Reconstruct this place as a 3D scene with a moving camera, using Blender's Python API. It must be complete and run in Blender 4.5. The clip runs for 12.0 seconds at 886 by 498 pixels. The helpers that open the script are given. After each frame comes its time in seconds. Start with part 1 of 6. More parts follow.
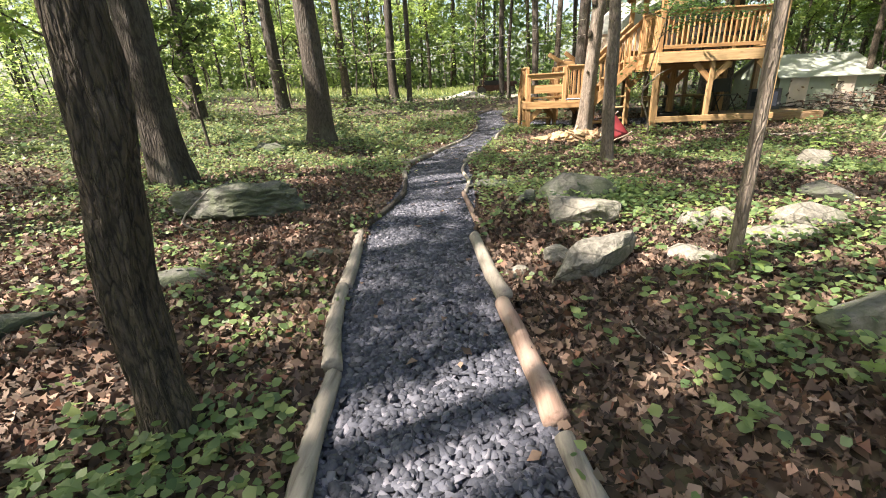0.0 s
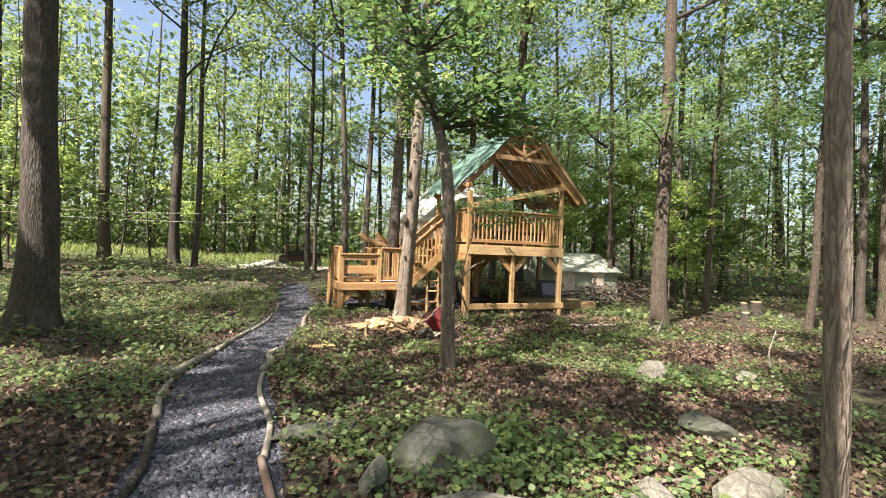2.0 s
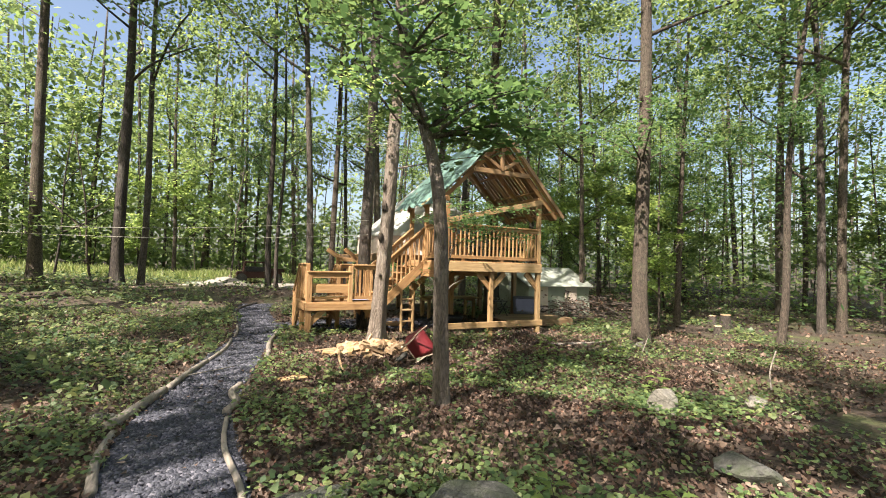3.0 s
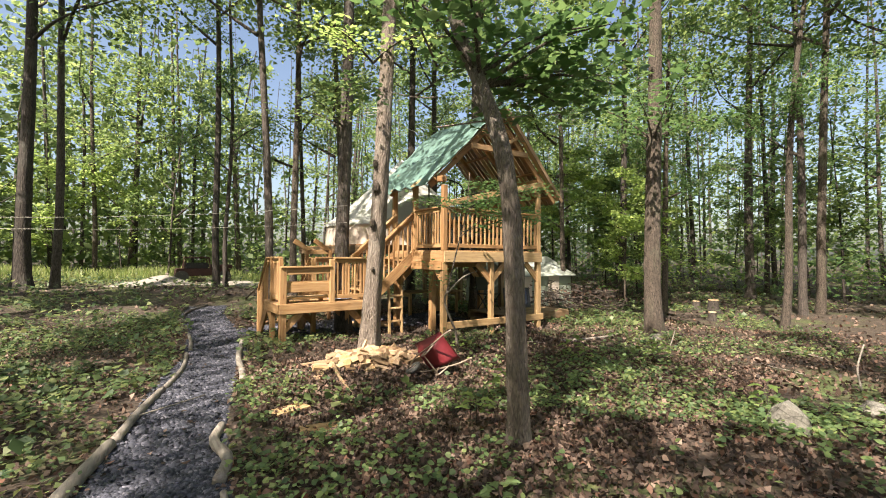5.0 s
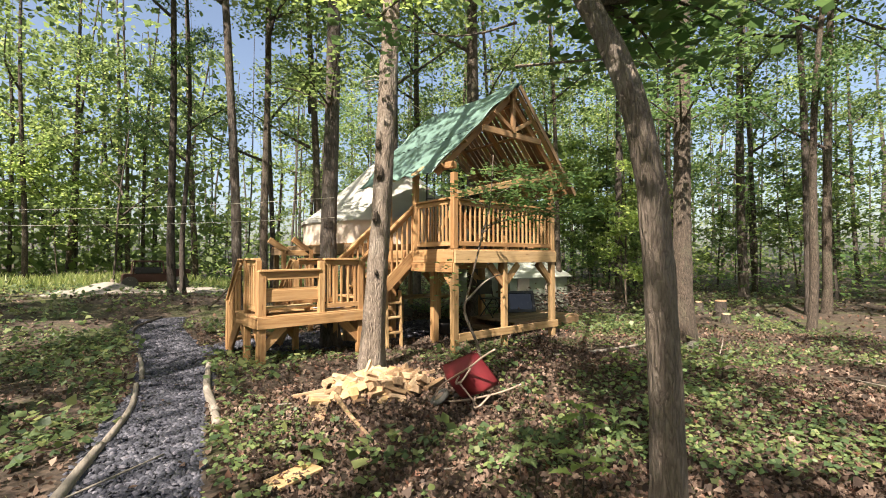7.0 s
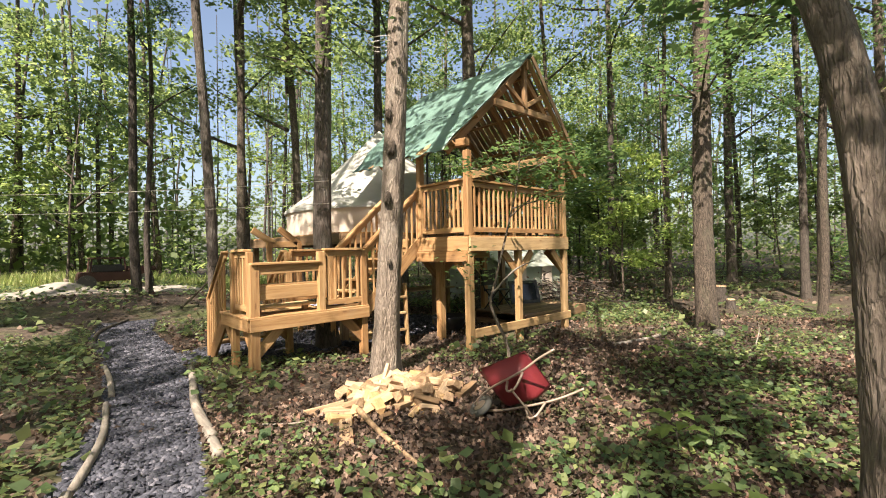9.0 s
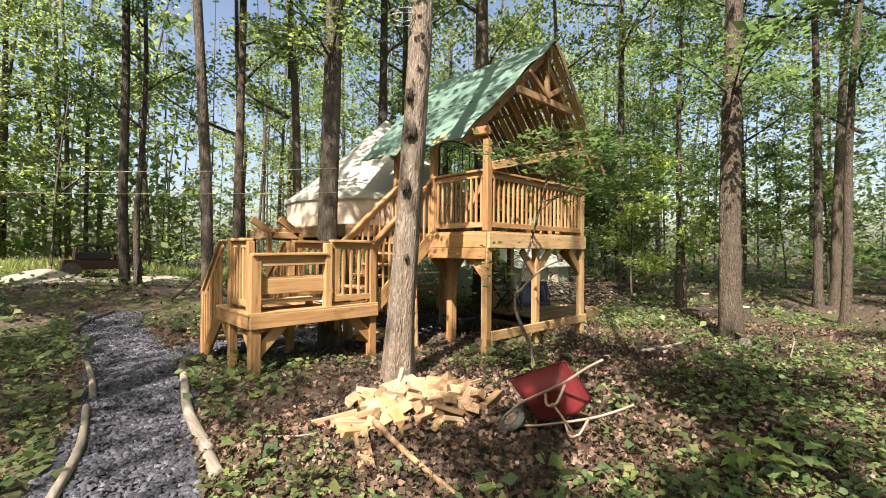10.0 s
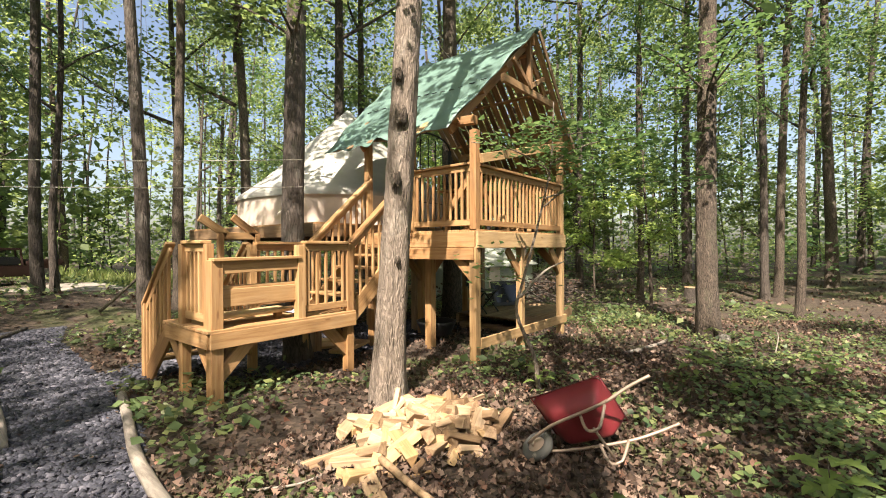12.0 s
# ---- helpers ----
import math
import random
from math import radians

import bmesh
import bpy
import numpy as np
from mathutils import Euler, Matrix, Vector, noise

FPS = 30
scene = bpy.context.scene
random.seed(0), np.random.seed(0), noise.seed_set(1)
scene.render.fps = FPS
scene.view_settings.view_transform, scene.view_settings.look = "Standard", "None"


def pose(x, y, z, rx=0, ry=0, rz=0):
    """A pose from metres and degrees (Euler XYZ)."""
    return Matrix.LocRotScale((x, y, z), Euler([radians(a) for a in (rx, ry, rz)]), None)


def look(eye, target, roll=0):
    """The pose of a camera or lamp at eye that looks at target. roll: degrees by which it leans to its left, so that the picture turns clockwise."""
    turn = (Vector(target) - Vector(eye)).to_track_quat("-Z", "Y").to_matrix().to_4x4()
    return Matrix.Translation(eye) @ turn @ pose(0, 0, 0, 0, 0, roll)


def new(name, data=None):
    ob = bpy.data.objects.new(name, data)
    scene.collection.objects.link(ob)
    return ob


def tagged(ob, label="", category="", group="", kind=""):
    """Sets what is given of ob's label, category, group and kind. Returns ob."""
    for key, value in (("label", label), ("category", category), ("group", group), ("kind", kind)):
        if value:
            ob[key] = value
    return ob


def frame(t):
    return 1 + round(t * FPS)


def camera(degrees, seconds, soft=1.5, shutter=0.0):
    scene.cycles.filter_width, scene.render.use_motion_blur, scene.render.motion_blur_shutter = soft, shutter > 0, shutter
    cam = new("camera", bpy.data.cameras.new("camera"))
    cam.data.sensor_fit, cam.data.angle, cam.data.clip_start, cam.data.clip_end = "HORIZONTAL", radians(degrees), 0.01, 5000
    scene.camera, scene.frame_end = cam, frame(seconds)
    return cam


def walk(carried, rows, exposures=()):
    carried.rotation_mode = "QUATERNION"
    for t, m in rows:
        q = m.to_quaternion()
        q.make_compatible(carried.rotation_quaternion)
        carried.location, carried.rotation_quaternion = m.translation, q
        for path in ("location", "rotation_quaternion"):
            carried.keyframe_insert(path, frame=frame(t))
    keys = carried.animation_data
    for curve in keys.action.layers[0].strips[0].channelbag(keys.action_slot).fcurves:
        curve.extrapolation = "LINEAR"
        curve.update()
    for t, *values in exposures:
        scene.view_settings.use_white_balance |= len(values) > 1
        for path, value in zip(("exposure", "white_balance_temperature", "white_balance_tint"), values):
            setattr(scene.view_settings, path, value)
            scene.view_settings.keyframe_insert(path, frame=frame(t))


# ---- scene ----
cam = camera(90.2, 12.0, soft=1.0)
PATH = [
    (0, (1.251, 1.023, 1.232), (1.133, 2.892, 0.528), -2.7),
    (0.5, (1.28, 1.445, 1.237), (1.342, 3.323, 0.55), -0.6),
    (1, (1.166, 1.868, 1.26), (1.235, 3.76, 0.613), 0.1),
    (1.5, (1.157, 2.342, 1.313), (1.56, 4.261, 0.918), 1.2),
    (2, (1.164, 2.854, 1.5), (1.918, 4.707, 1.509), 2.1),
    (2.2, (1.176, 2.977, 1.571), (1.957, 4.817, 1.621), 1.4),
    (2.5, (1.066, 3.208, 1.586), (1.925, 5.014, 1.63), 1.7),
    (2.8, (1.097, 3.403, 1.573), (1.98, 5.196, 1.638), 1.8),
    (3, (1.047, 3.541, 1.586), (1.959, 5.32, 1.658), 1.7),
    (3.2, (1.043, 3.72, 1.598), (1.965, 5.493, 1.67), 1.4),
    (4.8, (0.727, 5.214, 1.557), (1.855, 6.865, 1.586), 0.6),
    (5, (0.71, 5.362, 1.56), (1.843, 7.01, 1.595), 0.4),
    (5.5, (0.769, 5.782, 1.502), (1.913, 7.422, 1.533), 0.9),
    (6, (0.763, 6.283, 1.442), (1.945, 7.896, 1.479), 0.9),
    (6.5, (0.79, 6.655, 1.476), (2.026, 8.227, 1.512), 0.2),
    (7, (0.833, 7.007, 1.519), (2.097, 8.556, 1.564), -0.1),
    (8.8, (0.828, 7.98, 1.47), (2.189, 9.446, 1.483), -0.3),
    (9, (0.813, 8.097, 1.462), (2.181, 9.556, 1.47), -1.2),
    (9.5, (0.888, 8.407, 1.44), (2.266, 9.856, 1.446), -1.2),
    (10, (0.902, 8.71, 1.413), (2.294, 10.145, 1.416), 0.5),
    (10.5, (0.862, 8.961, 1.443), (2.284, 10.367, 1.433), -0.7),
    (11, (0.964, 9.171, 1.444), (2.404, 10.56, 1.432), -1.7),
    (11.5, (1.01, 9.34, 1.422), (2.468, 10.709, 1.402), -0.5),
    (12, (0.951, 9.529, 1.452), (2.51, 10.782, 1.445), -0.2),
]
walk(cam, [(t, look(eye, target, roll)) for t, eye, target, roll in PATH], [(0, 2.08, 6950, 12), (1.0, 2.07, 6900, 12), (2.0, 1.72, 6850, 12), (6, 1.54, 7050, 13), (12, 1.6, 7200, 14)])

# ---- light ----
SUN_ELEV, SUN_AZ = 50.0, 243.0          # degrees; azimuth from +y clockwise: where the sun stands
world = bpy.data.worlds.new("sky")
scene.world = world
world.use_nodes = True
wn = world.node_tree.nodes
sky = wn.new("ShaderNodeTexSky")
sky.sky_type, sky.sun_disc = "NISHITA", False
sky.sun_elevation, sky.sun_rotation = radians(SUN_ELEV), radians(SUN_AZ)
sky.dust_density, sky.air_density, sky.ozone_density = 3.0, 1.0, 0.8
wn["Background"].inputs[1].default_value = 0.085
world.node_tree.links.new(sky.outputs[0], wn["Background"].inputs[0])
sun = new("sun", bpy.data.lights.new("sun", "SUN"))
sun.data.energy, sun.data.angle, sun.data.color = 5.0, radians(0.55), (1.0, 0.93, 0.82)
sd = Vector((math.sin(radians(SUN_AZ)) * math.cos(radians(SUN_ELEV)), math.cos(radians(SUN_AZ)) * math.cos(radians(SUN_ELEV)), math.sin(radians(SUN_ELEV))))
sun.matrix_world = look(sd * 50, (0, 0, 0))

rng = np.random.default_rng(7)


# ---- materials ----
def mat(name, build, rough=0.8, metal=0.0):
    m = bpy.data.materials.new(name)
    m.use_nodes = True
    t = m.node_tree
    b = t.nodes["Principled BSDF"]
    b.inputs["Roughness"].default_value, b.inputs["Metallic"].default_value = rough, metal
    build(t, b)
    return m


def node(t, kind, **kw):
    n = t.nodes.new(kind)
    for k, v in kw.items():
        n.inputs[k.replace("_", " ")].default_value = v
    return n


def coords(t, scale=(1, 1, 1), kind="Object"):
    c, m = t.nodes.new("ShaderNodeTexCoord"), t.nodes.new("ShaderNodeMapping")
    m.inputs["Scale"].default_value = scale
    t.links.new(c.outputs[kind], m.inputs["Vector"])
    return m.outputs[0]


def noise_tex(t, vec, scale, detail=5.0, rough=0.6):
    n = node(t, "ShaderNodeTexNoise", Scale=scale, Detail=detail, Roughness=rough)
    t.links.new(vec, n.inputs["Vector"])
    return n.outputs["Fac"]


def ramp(t, fac, stops):
    r = t.nodes.new("ShaderNodeValToRGB")
    e = r.color_ramp.elements
    while len(e) < len(stops):
        e.new(0.5)
    for k, (p, c) in zip(e, stops):
        k.position, k.color = p, (*c, 1)
    t.links.new(fac, r.inputs[0])
    return r.outputs[0]


def mix(t, fac, a, b, mode="MIX"):
    n = t.nodes.new("ShaderNodeMix")
    n.data_type, n.blend_type = "RGBA", mode
    for s, v in ((n.inputs["Factor"], fac), (n.inputs["A"], a), (n.inputs["B"], b)):
        if isinstance(v, (int, float)):
            s.default_value = v
        elif isinstance(v, tuple):
            s.default_value = (*v, 1)
        else:
            t.links.new(v, s)
    return n.outputs["Result"]


def bump(t, b, fac, strength, dist):
    n = node(t, "ShaderNodeBump", Strength=strength, Distance=dist)
    t.links.new(fac, n.inputs["Height"])
    t.links.new(n.outputs[0], b.inputs["Normal"])


def set_col(t, b, c):
    t.links.new(c, b.inputs["Base Color"])


def rnd(t):
    return t.nodes.new("ShaderNodeObjectInfo").outputs["Random"]


def island(t):
    return t.nodes.new("ShaderNodeNewGeometry").outputs["Random Per Island"]


def wood_mat(name, light, mid, dark, weather=0.25):
    def build(t, b):
        v = coords(t, (1.2, 16, 16))
        off = t.nodes.new("ShaderNodeVectorMath")
        t.links.new(v, off.inputs[0])
        t.links.new(rnd(t), off.inputs[1])
        off.operation = "ADD"
        g = noise_tex(t, off.outputs[0], 1.6, 6, 0.65)
        c = ramp(t, g, [(0.3, dark), (0.5, mid), (0.72, light)])
        c = mix(t, ramp(t, rnd(t), [(0, (0, 0, 0)), (1, (0.55, 0.55, 0.55))]), c, mid, "MULTIPLY")
        big = noise_tex(t, coords(t, (2.5, 5, 5)), 1.0, 3)
        c = mix(t, ramp(t, big, [(0.5, (0, 0, 0)), (0.75, (weather,) * 3)]), c, (0.22, 0.17, 0.12))
        k = node(t, "ShaderNodeTexVoronoi", Scale=1.0)
        t.links.new(coords(t, (2.2, 9, 9)), k.inputs["Vector"])
        c = mix(t, ramp(t, k.outputs["Distance"], [(0.07, (0.7, 0.7, 0.7)), (0.13, (0, 0, 0))]), c, (0.16, 0.07, 0.03))
        set_col(t, b, c)
        bump(t, b, g, 0.25, 0.004)
    return mat(name, build, 0.72)


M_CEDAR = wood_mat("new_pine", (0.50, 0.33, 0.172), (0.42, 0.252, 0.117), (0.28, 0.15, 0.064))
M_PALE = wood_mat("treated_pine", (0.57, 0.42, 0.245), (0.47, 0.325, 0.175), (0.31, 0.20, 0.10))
# darker pine for the truss: the roof's shade is put into its colour
M_TRUSS = wood_mat("shaded_pine", (0.40, 0.26, 0.14), (0.31, 0.19, 0.095), (0.19, 0.11, 0.055), 0.4)
M_OLDWOOD = wood_mat("weathered_board", (0.34, 0.24, 0.15), (0.25, 0.16, 0.09), (0.13, 0.08, 0.05), 0.5)
M_SPLIT = wood_mat("split_wood", (0.56, 0.44, 0.31), (0.45, 0.325, 0.21), (0.24, 0.155, 0.10), 0.6)


def bark_mat(name, ridge, groove, lichen, vs=1.0):
    def build(t, b):
        v = coords(t, (13 * vs, 13 * vs, 2.6 * vs))
        w = node(t, "ShaderNodeTexVoronoi", Scale=1.6)
        w.feature = "DISTANCE_TO_EDGE"
        d = t.nodes.new("ShaderNodeVectorMath")
        d.operation = "MULTIPLY_ADD"
        nv = node(t, "ShaderNodeTexNoise", Scale=1.2, Detail=4.0)
        t.links.new(v, nv.inputs["Vector"])
        t.links.new(nv.outputs["Color"], d.inputs[0])
        d.inputs[1].default_value = (1.4, 1.4, 1.4)
        t.links.new(v, d.inputs[2])
        t.links.new(d.outputs[0], w.inputs["Vector"])
        fine = noise_tex(t, coords(t, (40, 40, 12)), 1.0, 5)
        c = ramp(t, w.outputs["Distance"], [(0.03, groove), (0.16, ridge)])
        c = mix(t, 0.55, c, ramp(t, fine, [(0.3, groove), (0.7, ridge)]))
        l = noise_tex(t, coords(t, (1.6, 1.6, 0.9)), 1.4, 6, 0.7)
        c = mix(t, ramp(t, l, [(0.52, (0, 0, 0)), (0.66, (0.5, 0.5, 0.5))]), c, lichen)
        hsv = node(t, "ShaderNodeHueSaturation")
        t.links.new(c, hsv.inputs["Color"])
        mr = node(t, "ShaderNodeMapRange")
        mr.inputs["To Min"].default_value, mr.inputs["To Max"].default_value = 0.75, 1.25
        t.links.new(rnd(t), mr.inputs["Value"])
        t.links.new(mr.outputs[0], hsv.inputs["Value"])
        set_col(t, b, hsv.outputs[0])
        h = mix(t, 0.35, w.outputs["Distance"], fine)
        bump(t, b, h, 1.0, 0.05)
    return mat(name, build, 0.92)


M_BARK = bark_mat("oak_bark", (0.095, 0.077, 0.066), (0.020, 0.016, 0.014), (0.150, 0.148, 0.130))
M_BARK_DARK = bark_mat("dark_bark", (0.145, 0.112, 0.088), (0.010, 0.008, 0.007), (0.13, 0.135, 0.09), 1.9)
M_BARK_PALE = bark_mat("maple_bark", (0.270, 0.220, 0.182), (0.100, 0.078, 0.064), (0.350, 0.325, 0.285), 1.5)
def log_mat(name, pale, mid, dark, skin):
    """Barkless or thin-skinned wood that runs along y."""
    def build(t, b):
        g = noise_tex(t, coords(t, (34, 2.2, 34)), 1.0, 6, 0.65)
        c = ramp(t, g, [(0.3, dark), (0.48, mid), (0.7, pale)])
        bl = noise_tex(t, coords(t, (5, 2.6, 5)), 1.3, 6, 0.7)
        c = mix(t, ramp(t, bl, [(0.48, (0, 0, 0)), (0.6, (0.7, 0.7, 0.7))]), c, skin)
        k = noise_tex(t, coords(t, (18, 9, 18)), 1.0, 4)
        c = mix(t, ramp(t, k, [(0.62, (0, 0, 0)), (0.72, (0.6, 0.6, 0.6))]), c, dark)
        set_col(t, b, c)
        bump(t, b, mix(t, 0.4, g, bl), 0.5, 0.012)
    return mat(name, build, 0.85)


M_DRIFT = log_mat("bare_log", (0.324, 0.290, 0.255), (0.243, 0.212, 0.184), (0.117, 0.097, 0.082), (0.167, 0.152, 0.133))
M_DRIFT_RED = log_mat("barked_log", (0.317, 0.221, 0.185), (0.251, 0.162, 0.130), (0.123, 0.077, 0.060), (0.290, 0.230, 0.200))


def leaf_mat(name, stops, trans=0.5, rough=0.5):
    m = bpy.data.materials.new(name)
    m.use_nodes = True
    t = m.node_tree
    b = t.nodes["Principled BSDF"]
    b.inputs["Roughness"].default_value = rough
    c = ramp(t, island(t), stops)
    set_col(t, b, c)
    tr = t.nodes.new("ShaderNodeBsdfTranslucent")
    hs = node(t, "ShaderNodeHueSaturation", Hue=0.482, Saturation=1.0, Value=2.3)
    t.links.new(c, hs.inputs["Color"])
    t.links.new(hs.outputs[0], tr.inputs["Color"])
    ms = node(t, "ShaderNodeMixShader", Fac=trans)
    t.links.new(b.outputs[0], ms.inputs[1])
    t.links.new(tr.outputs[0], ms.inputs[2])
    t.links.new(ms.outputs[0], t.nodes["Material Output"].inputs["Surface"])
    return m


M_LEAF = leaf_mat("canopy_leaf", [(0, (0.055, 0.094, 0.034)), (0.6, (0.100, 0.152, 0.052)), (1, (0.165, 0.215, 0.078))], 0.6)
M_LEAF_DARK = leaf_mat("maple_and_shaded_leaf", [(0, (0.045, 0.095, 0.034)), (0.6, (0.070, 0.139, 0.048)), (1, (0.109, 0.178, 0.063))], 0.42)
# young growth, and foliage whose sunlit brightness is put into the colour
M_LEAF_BRIGHT = leaf_mat("young_and_sunlit_leaf", [(0, (0.098, 0.160, 0.048)), (0.6, (0.162, 0.236, 0.074)), (1, (0.256, 0.318, 0.105))], 0.62)
M_HERB = leaf_mat("herb_leaf", [(0, (0.050, 0.090, 0.042)), (0.5, (0.100, 0.150, 0.060)), (1, (0.200, 0.225, 0.092))], 0.35)
M_SEEDLING = leaf_mat("seedling_leaf", [(0, (0.069, 0.121, 0.052)), (0.5, (0.126, 0.189, 0.077)), (1, (0.217, 0.273, 0.103))], 0.4)
M_GRASS = leaf_mat("meadow_grass", [(0, (0.11, 0.16, 0.05)), (0.6, (0.19, 0.24, 0.08)), (1, (0.30, 0.31, 0.15))], 0.45)
M_LITTER = leaf_mat("dead_leaf", [(0, (0.030, 0.020, 0.016)), (0.35, (0.073, 0.046, 0.034)), (0.7, (0.140, 0.091, 0.068)), (0.88, (0.259, 0.188, 0.149)), (1, (0.166, 0.073, 0.046))], 0.12, 0.75)


def ground_build(t, b):
    v = coords(t)
    a = noise_tex(t, v, 0.45, 5)
    f = noise_tex(t, v, 14, 6, 0.7)
    w = node(t, "ShaderNodeTexVoronoi", Scale=16.0)
    t.links.new(v, w.inputs["Vector"])
    c = ramp(t, f, [(0.3, (0.016, 0.012, 0.009)), (0.55, (0.042, 0.030, 0.022)), (0.75, (0.095, 0.068, 0.050))])
    c = mix(t, 0.5, c, ramp(t, w.outputs["Color"], [(0.1, (0.018, 0.012, 0.009)), (0.6, (0.065, 0.045, 0.033)), (0.95, (0.15, 0.105, 0.078))]))
    g = ramp(t, f, [(0.35, (0.035, 0.06, 0.015)), (0.7, (0.11, 0.15, 0.035))])
    c = mix(t, ramp(t, a, [(0.50, (0, 0, 0)), (0.62, (0.65, 0.65, 0.65))]), c, g)
    set_col(t, b, c)
    bump(t, b, w.outputs["Distance"], 0.7, 0.03)


M_GROUND = mat("leaf_mould", ground_build, 0.95)


def gravel_build(t, b):
    f = noise_tex(t, coords(t), 45, 4)
    c = ramp(t, island(t), [(0, (0.010, 0.012, 0.019)), (0.45, (0.032, 0.035, 0.050)), (0.8, (0.078, 0.081, 0.106)), (1, (0.18, 0.174, 0.21))])
    c = mix(t, 0.25, c, ramp(t, f, [(0.3, (0.024, 0.026, 0.041)), (0.7, (0.107, 0.112, 0.154))]))
    set_col(t, b, c)
    bump(t, b, f, 0.4, 0.004)


M_GRAVEL = mat("crushed_stone", gravel_build, 0.8)


def bed_build(t, b):
    f = noise_tex(t, coords(t), 30, 6)
    w = node(t, "ShaderNodeTexVoronoi", Scale=30.0)
    t.links.new(coords(t), w.inputs["Vector"])
    c = ramp(t, w.outputs["Color"], [(0.1, (0.014, 0.015, 0.022)), (0.6, (0.044, 0.047, 0.066)), (1, (0.097, 0.097, 0.131))])
    c = mix(t, 0.35, c, ramp(t, f, [(0.3, (0.029, 0.029, 0.039)), (0.7, (0.116, 0.116, 0.148))]))
    set_col(t, b, c)
    bump(t, b, w.outputs["Distance"], 0.8, 0.02)


M_BED = mat("gravel_bed", bed_build, 0.9)


def rock_build(base, moss):
    def build(t, b):
        v = coords(t)
        n1, n2 = noise_tex(t, v, 3.2, 6, 0.65), noise_tex(t, v, 26, 5, 0.7)
        c = ramp(t, n1, [(0.3, tuple(k * 0.55 for k in base)), (0.55, base), (0.75, tuple(min(1, k * 1.3) for k in base))])
        c = mix(t, 0.5, c, ramp(t, n2, [(0.34, tuple(k * 0.25 for k in base)), (0.66, tuple(min(1, k * 1.5) for k in base))]))
        crack = node(t, "ShaderNodeTexVoronoi", Scale=2.4)
        crack.feature = "DISTANCE_TO_EDGE"
        t.links.new(coords(t, (1, 1.4, 2.6)), crack.inputs["Vector"])
        c = mix(t, ramp(t, crack.outputs["Distance"], [(0.0, (0.75, 0.75, 0.75)), (0.035, (0, 0, 0))]), c, tuple(k * 0.2 for k in base))
        m = noise_tex(t, v, 2.1, 7, 0.75)
        c = mix(t, ramp(t, m, [(0.62 - moss * 0.3, (0, 0, 0)), (0.74 - moss * 0.25, (0.75, 0.75, 0.75))]), c, (0.062, 0.078, 0.042))
        set_col(t, b, c)
        bump(t, b, mix(t, 0.4, n2, n1), 0.9, 0.03)
    return build


M_ROCK = mat("fieldstone", rock_build((0.215, 0.20, 0.175), 0.35), 0.9)
M_ROCK_MOSS = mat("mossy_fieldstone", rock_build((0.105, 0.103, 0.096), 0.7), 0.92)


def cloth_build(col, fold, sc):
    def build(t, b):
        v = coords(t)
        n1, n2 = noise_tex(t, v, sc, 5, 0.6), noise_tex(t, v, 90, 2)
        c = ramp(t, n1, [(0.3, tuple(k * 0.82 for k in col)), (0.7, tuple(min(1, k * 1.12) for k in col))])
        set_col(t, b, c)
        bump(t, b, mix(t, 0.25, n1, n2), 0.35, fold)
    return build


M_CANVAS = mat("canvas", cloth_build((0.54, 0.46, 0.405), 0.03, 2.2), 0.9)
M_CANVAS_ROOF = mat("canvas_roof", cloth_build((0.41, 0.41, 0.39), 0.03, 1.6), 0.85)
M_TARP = mat("green_tarp", cloth_build((0.120, 0.205, 0.182), 0.035, 2.6), 0.45)
M_TENTFAR_ROOF = mat("grey_canvas_roof", cloth_build((0.33, 0.355, 0.325), 0.03, 1.6), 0.85)
M_TENTFAR = mat("pale_canvas", cloth_build((0.30, 0.34, 0.285), 0.03, 1.6), 0.85)


def paint_build(col, worn):
    def build(t, b):
        v = coords(t)
        n = noise_tex(t, v, 9, 7, 0.7)
        s = noise_tex(t, v, 2.5, 4)
        c = mix(t, ramp(t, n, [(0.60, (0, 0, 0)), (0.68, (1, 1, 1))]), ramp(t, s, [(0.3, tuple(k * 0.75 for k in col)), (0.7, col)]), worn)
        set_col(t, b, c)
        bump(t, b, n, 0.15, 0.004)
    return build


M_RED = mat("red_paint", paint_build((0.20, 0.022, 0.030), (0.14, 0.035, 0.03)), 0.5)
M_RUST = mat("rusty_steel", paint_build((0.075, 0.035, 0.028), (0.04, 0.025, 0.02)), 0.8, 0.2)
M_STEEL = mat("worn_tube", paint_build((0.42, 0.33, 0.27), (0.18, 0.09, 0.06)), 0.5, 0.5)
M_RUBBER = mat("dusty_rubber", paint_build((0.09, 0.09, 0.085), (0.22, 0.20, 0.17)), 0.9)
M_BLACK = mat("black_plastic", paint_build((0.018, 0.018, 0.02), (0.05, 0.05, 0.05)), 0.5)
M_GLASSY = mat("dark_glass", paint_build((0.02, 0.025, 0.03), (0.05, 0.05, 0.05)), 0.08)
M_SAND = mat("pale_gravel_heap", cloth_build((0.26, 0.235, 0.21), 0.03, 4.0), 0.95)
M_ROPE = mat("grey_rope", cloth_build((0.45, 0.43, 0.38), 0.01, 20.0), 0.9)
M_CLOTH = mat("blue_cloth", cloth_build((0.42, 0.44, 0.60), 0.02, 6.0), 0.85)


# ---- builders ----
def thing(name, loc, label, category, group="", kind=""):
    ob = new(name)
    ob.matrix_basis = Matrix.Translation(loc)
    ob.empty_display_size = 0.2
    return tagged(ob, label, category, group, kind)


def world_of(ob):
    return world_of(ob.parent) @ ob.matrix_basis if ob.parent else ob.matrix_basis.copy()


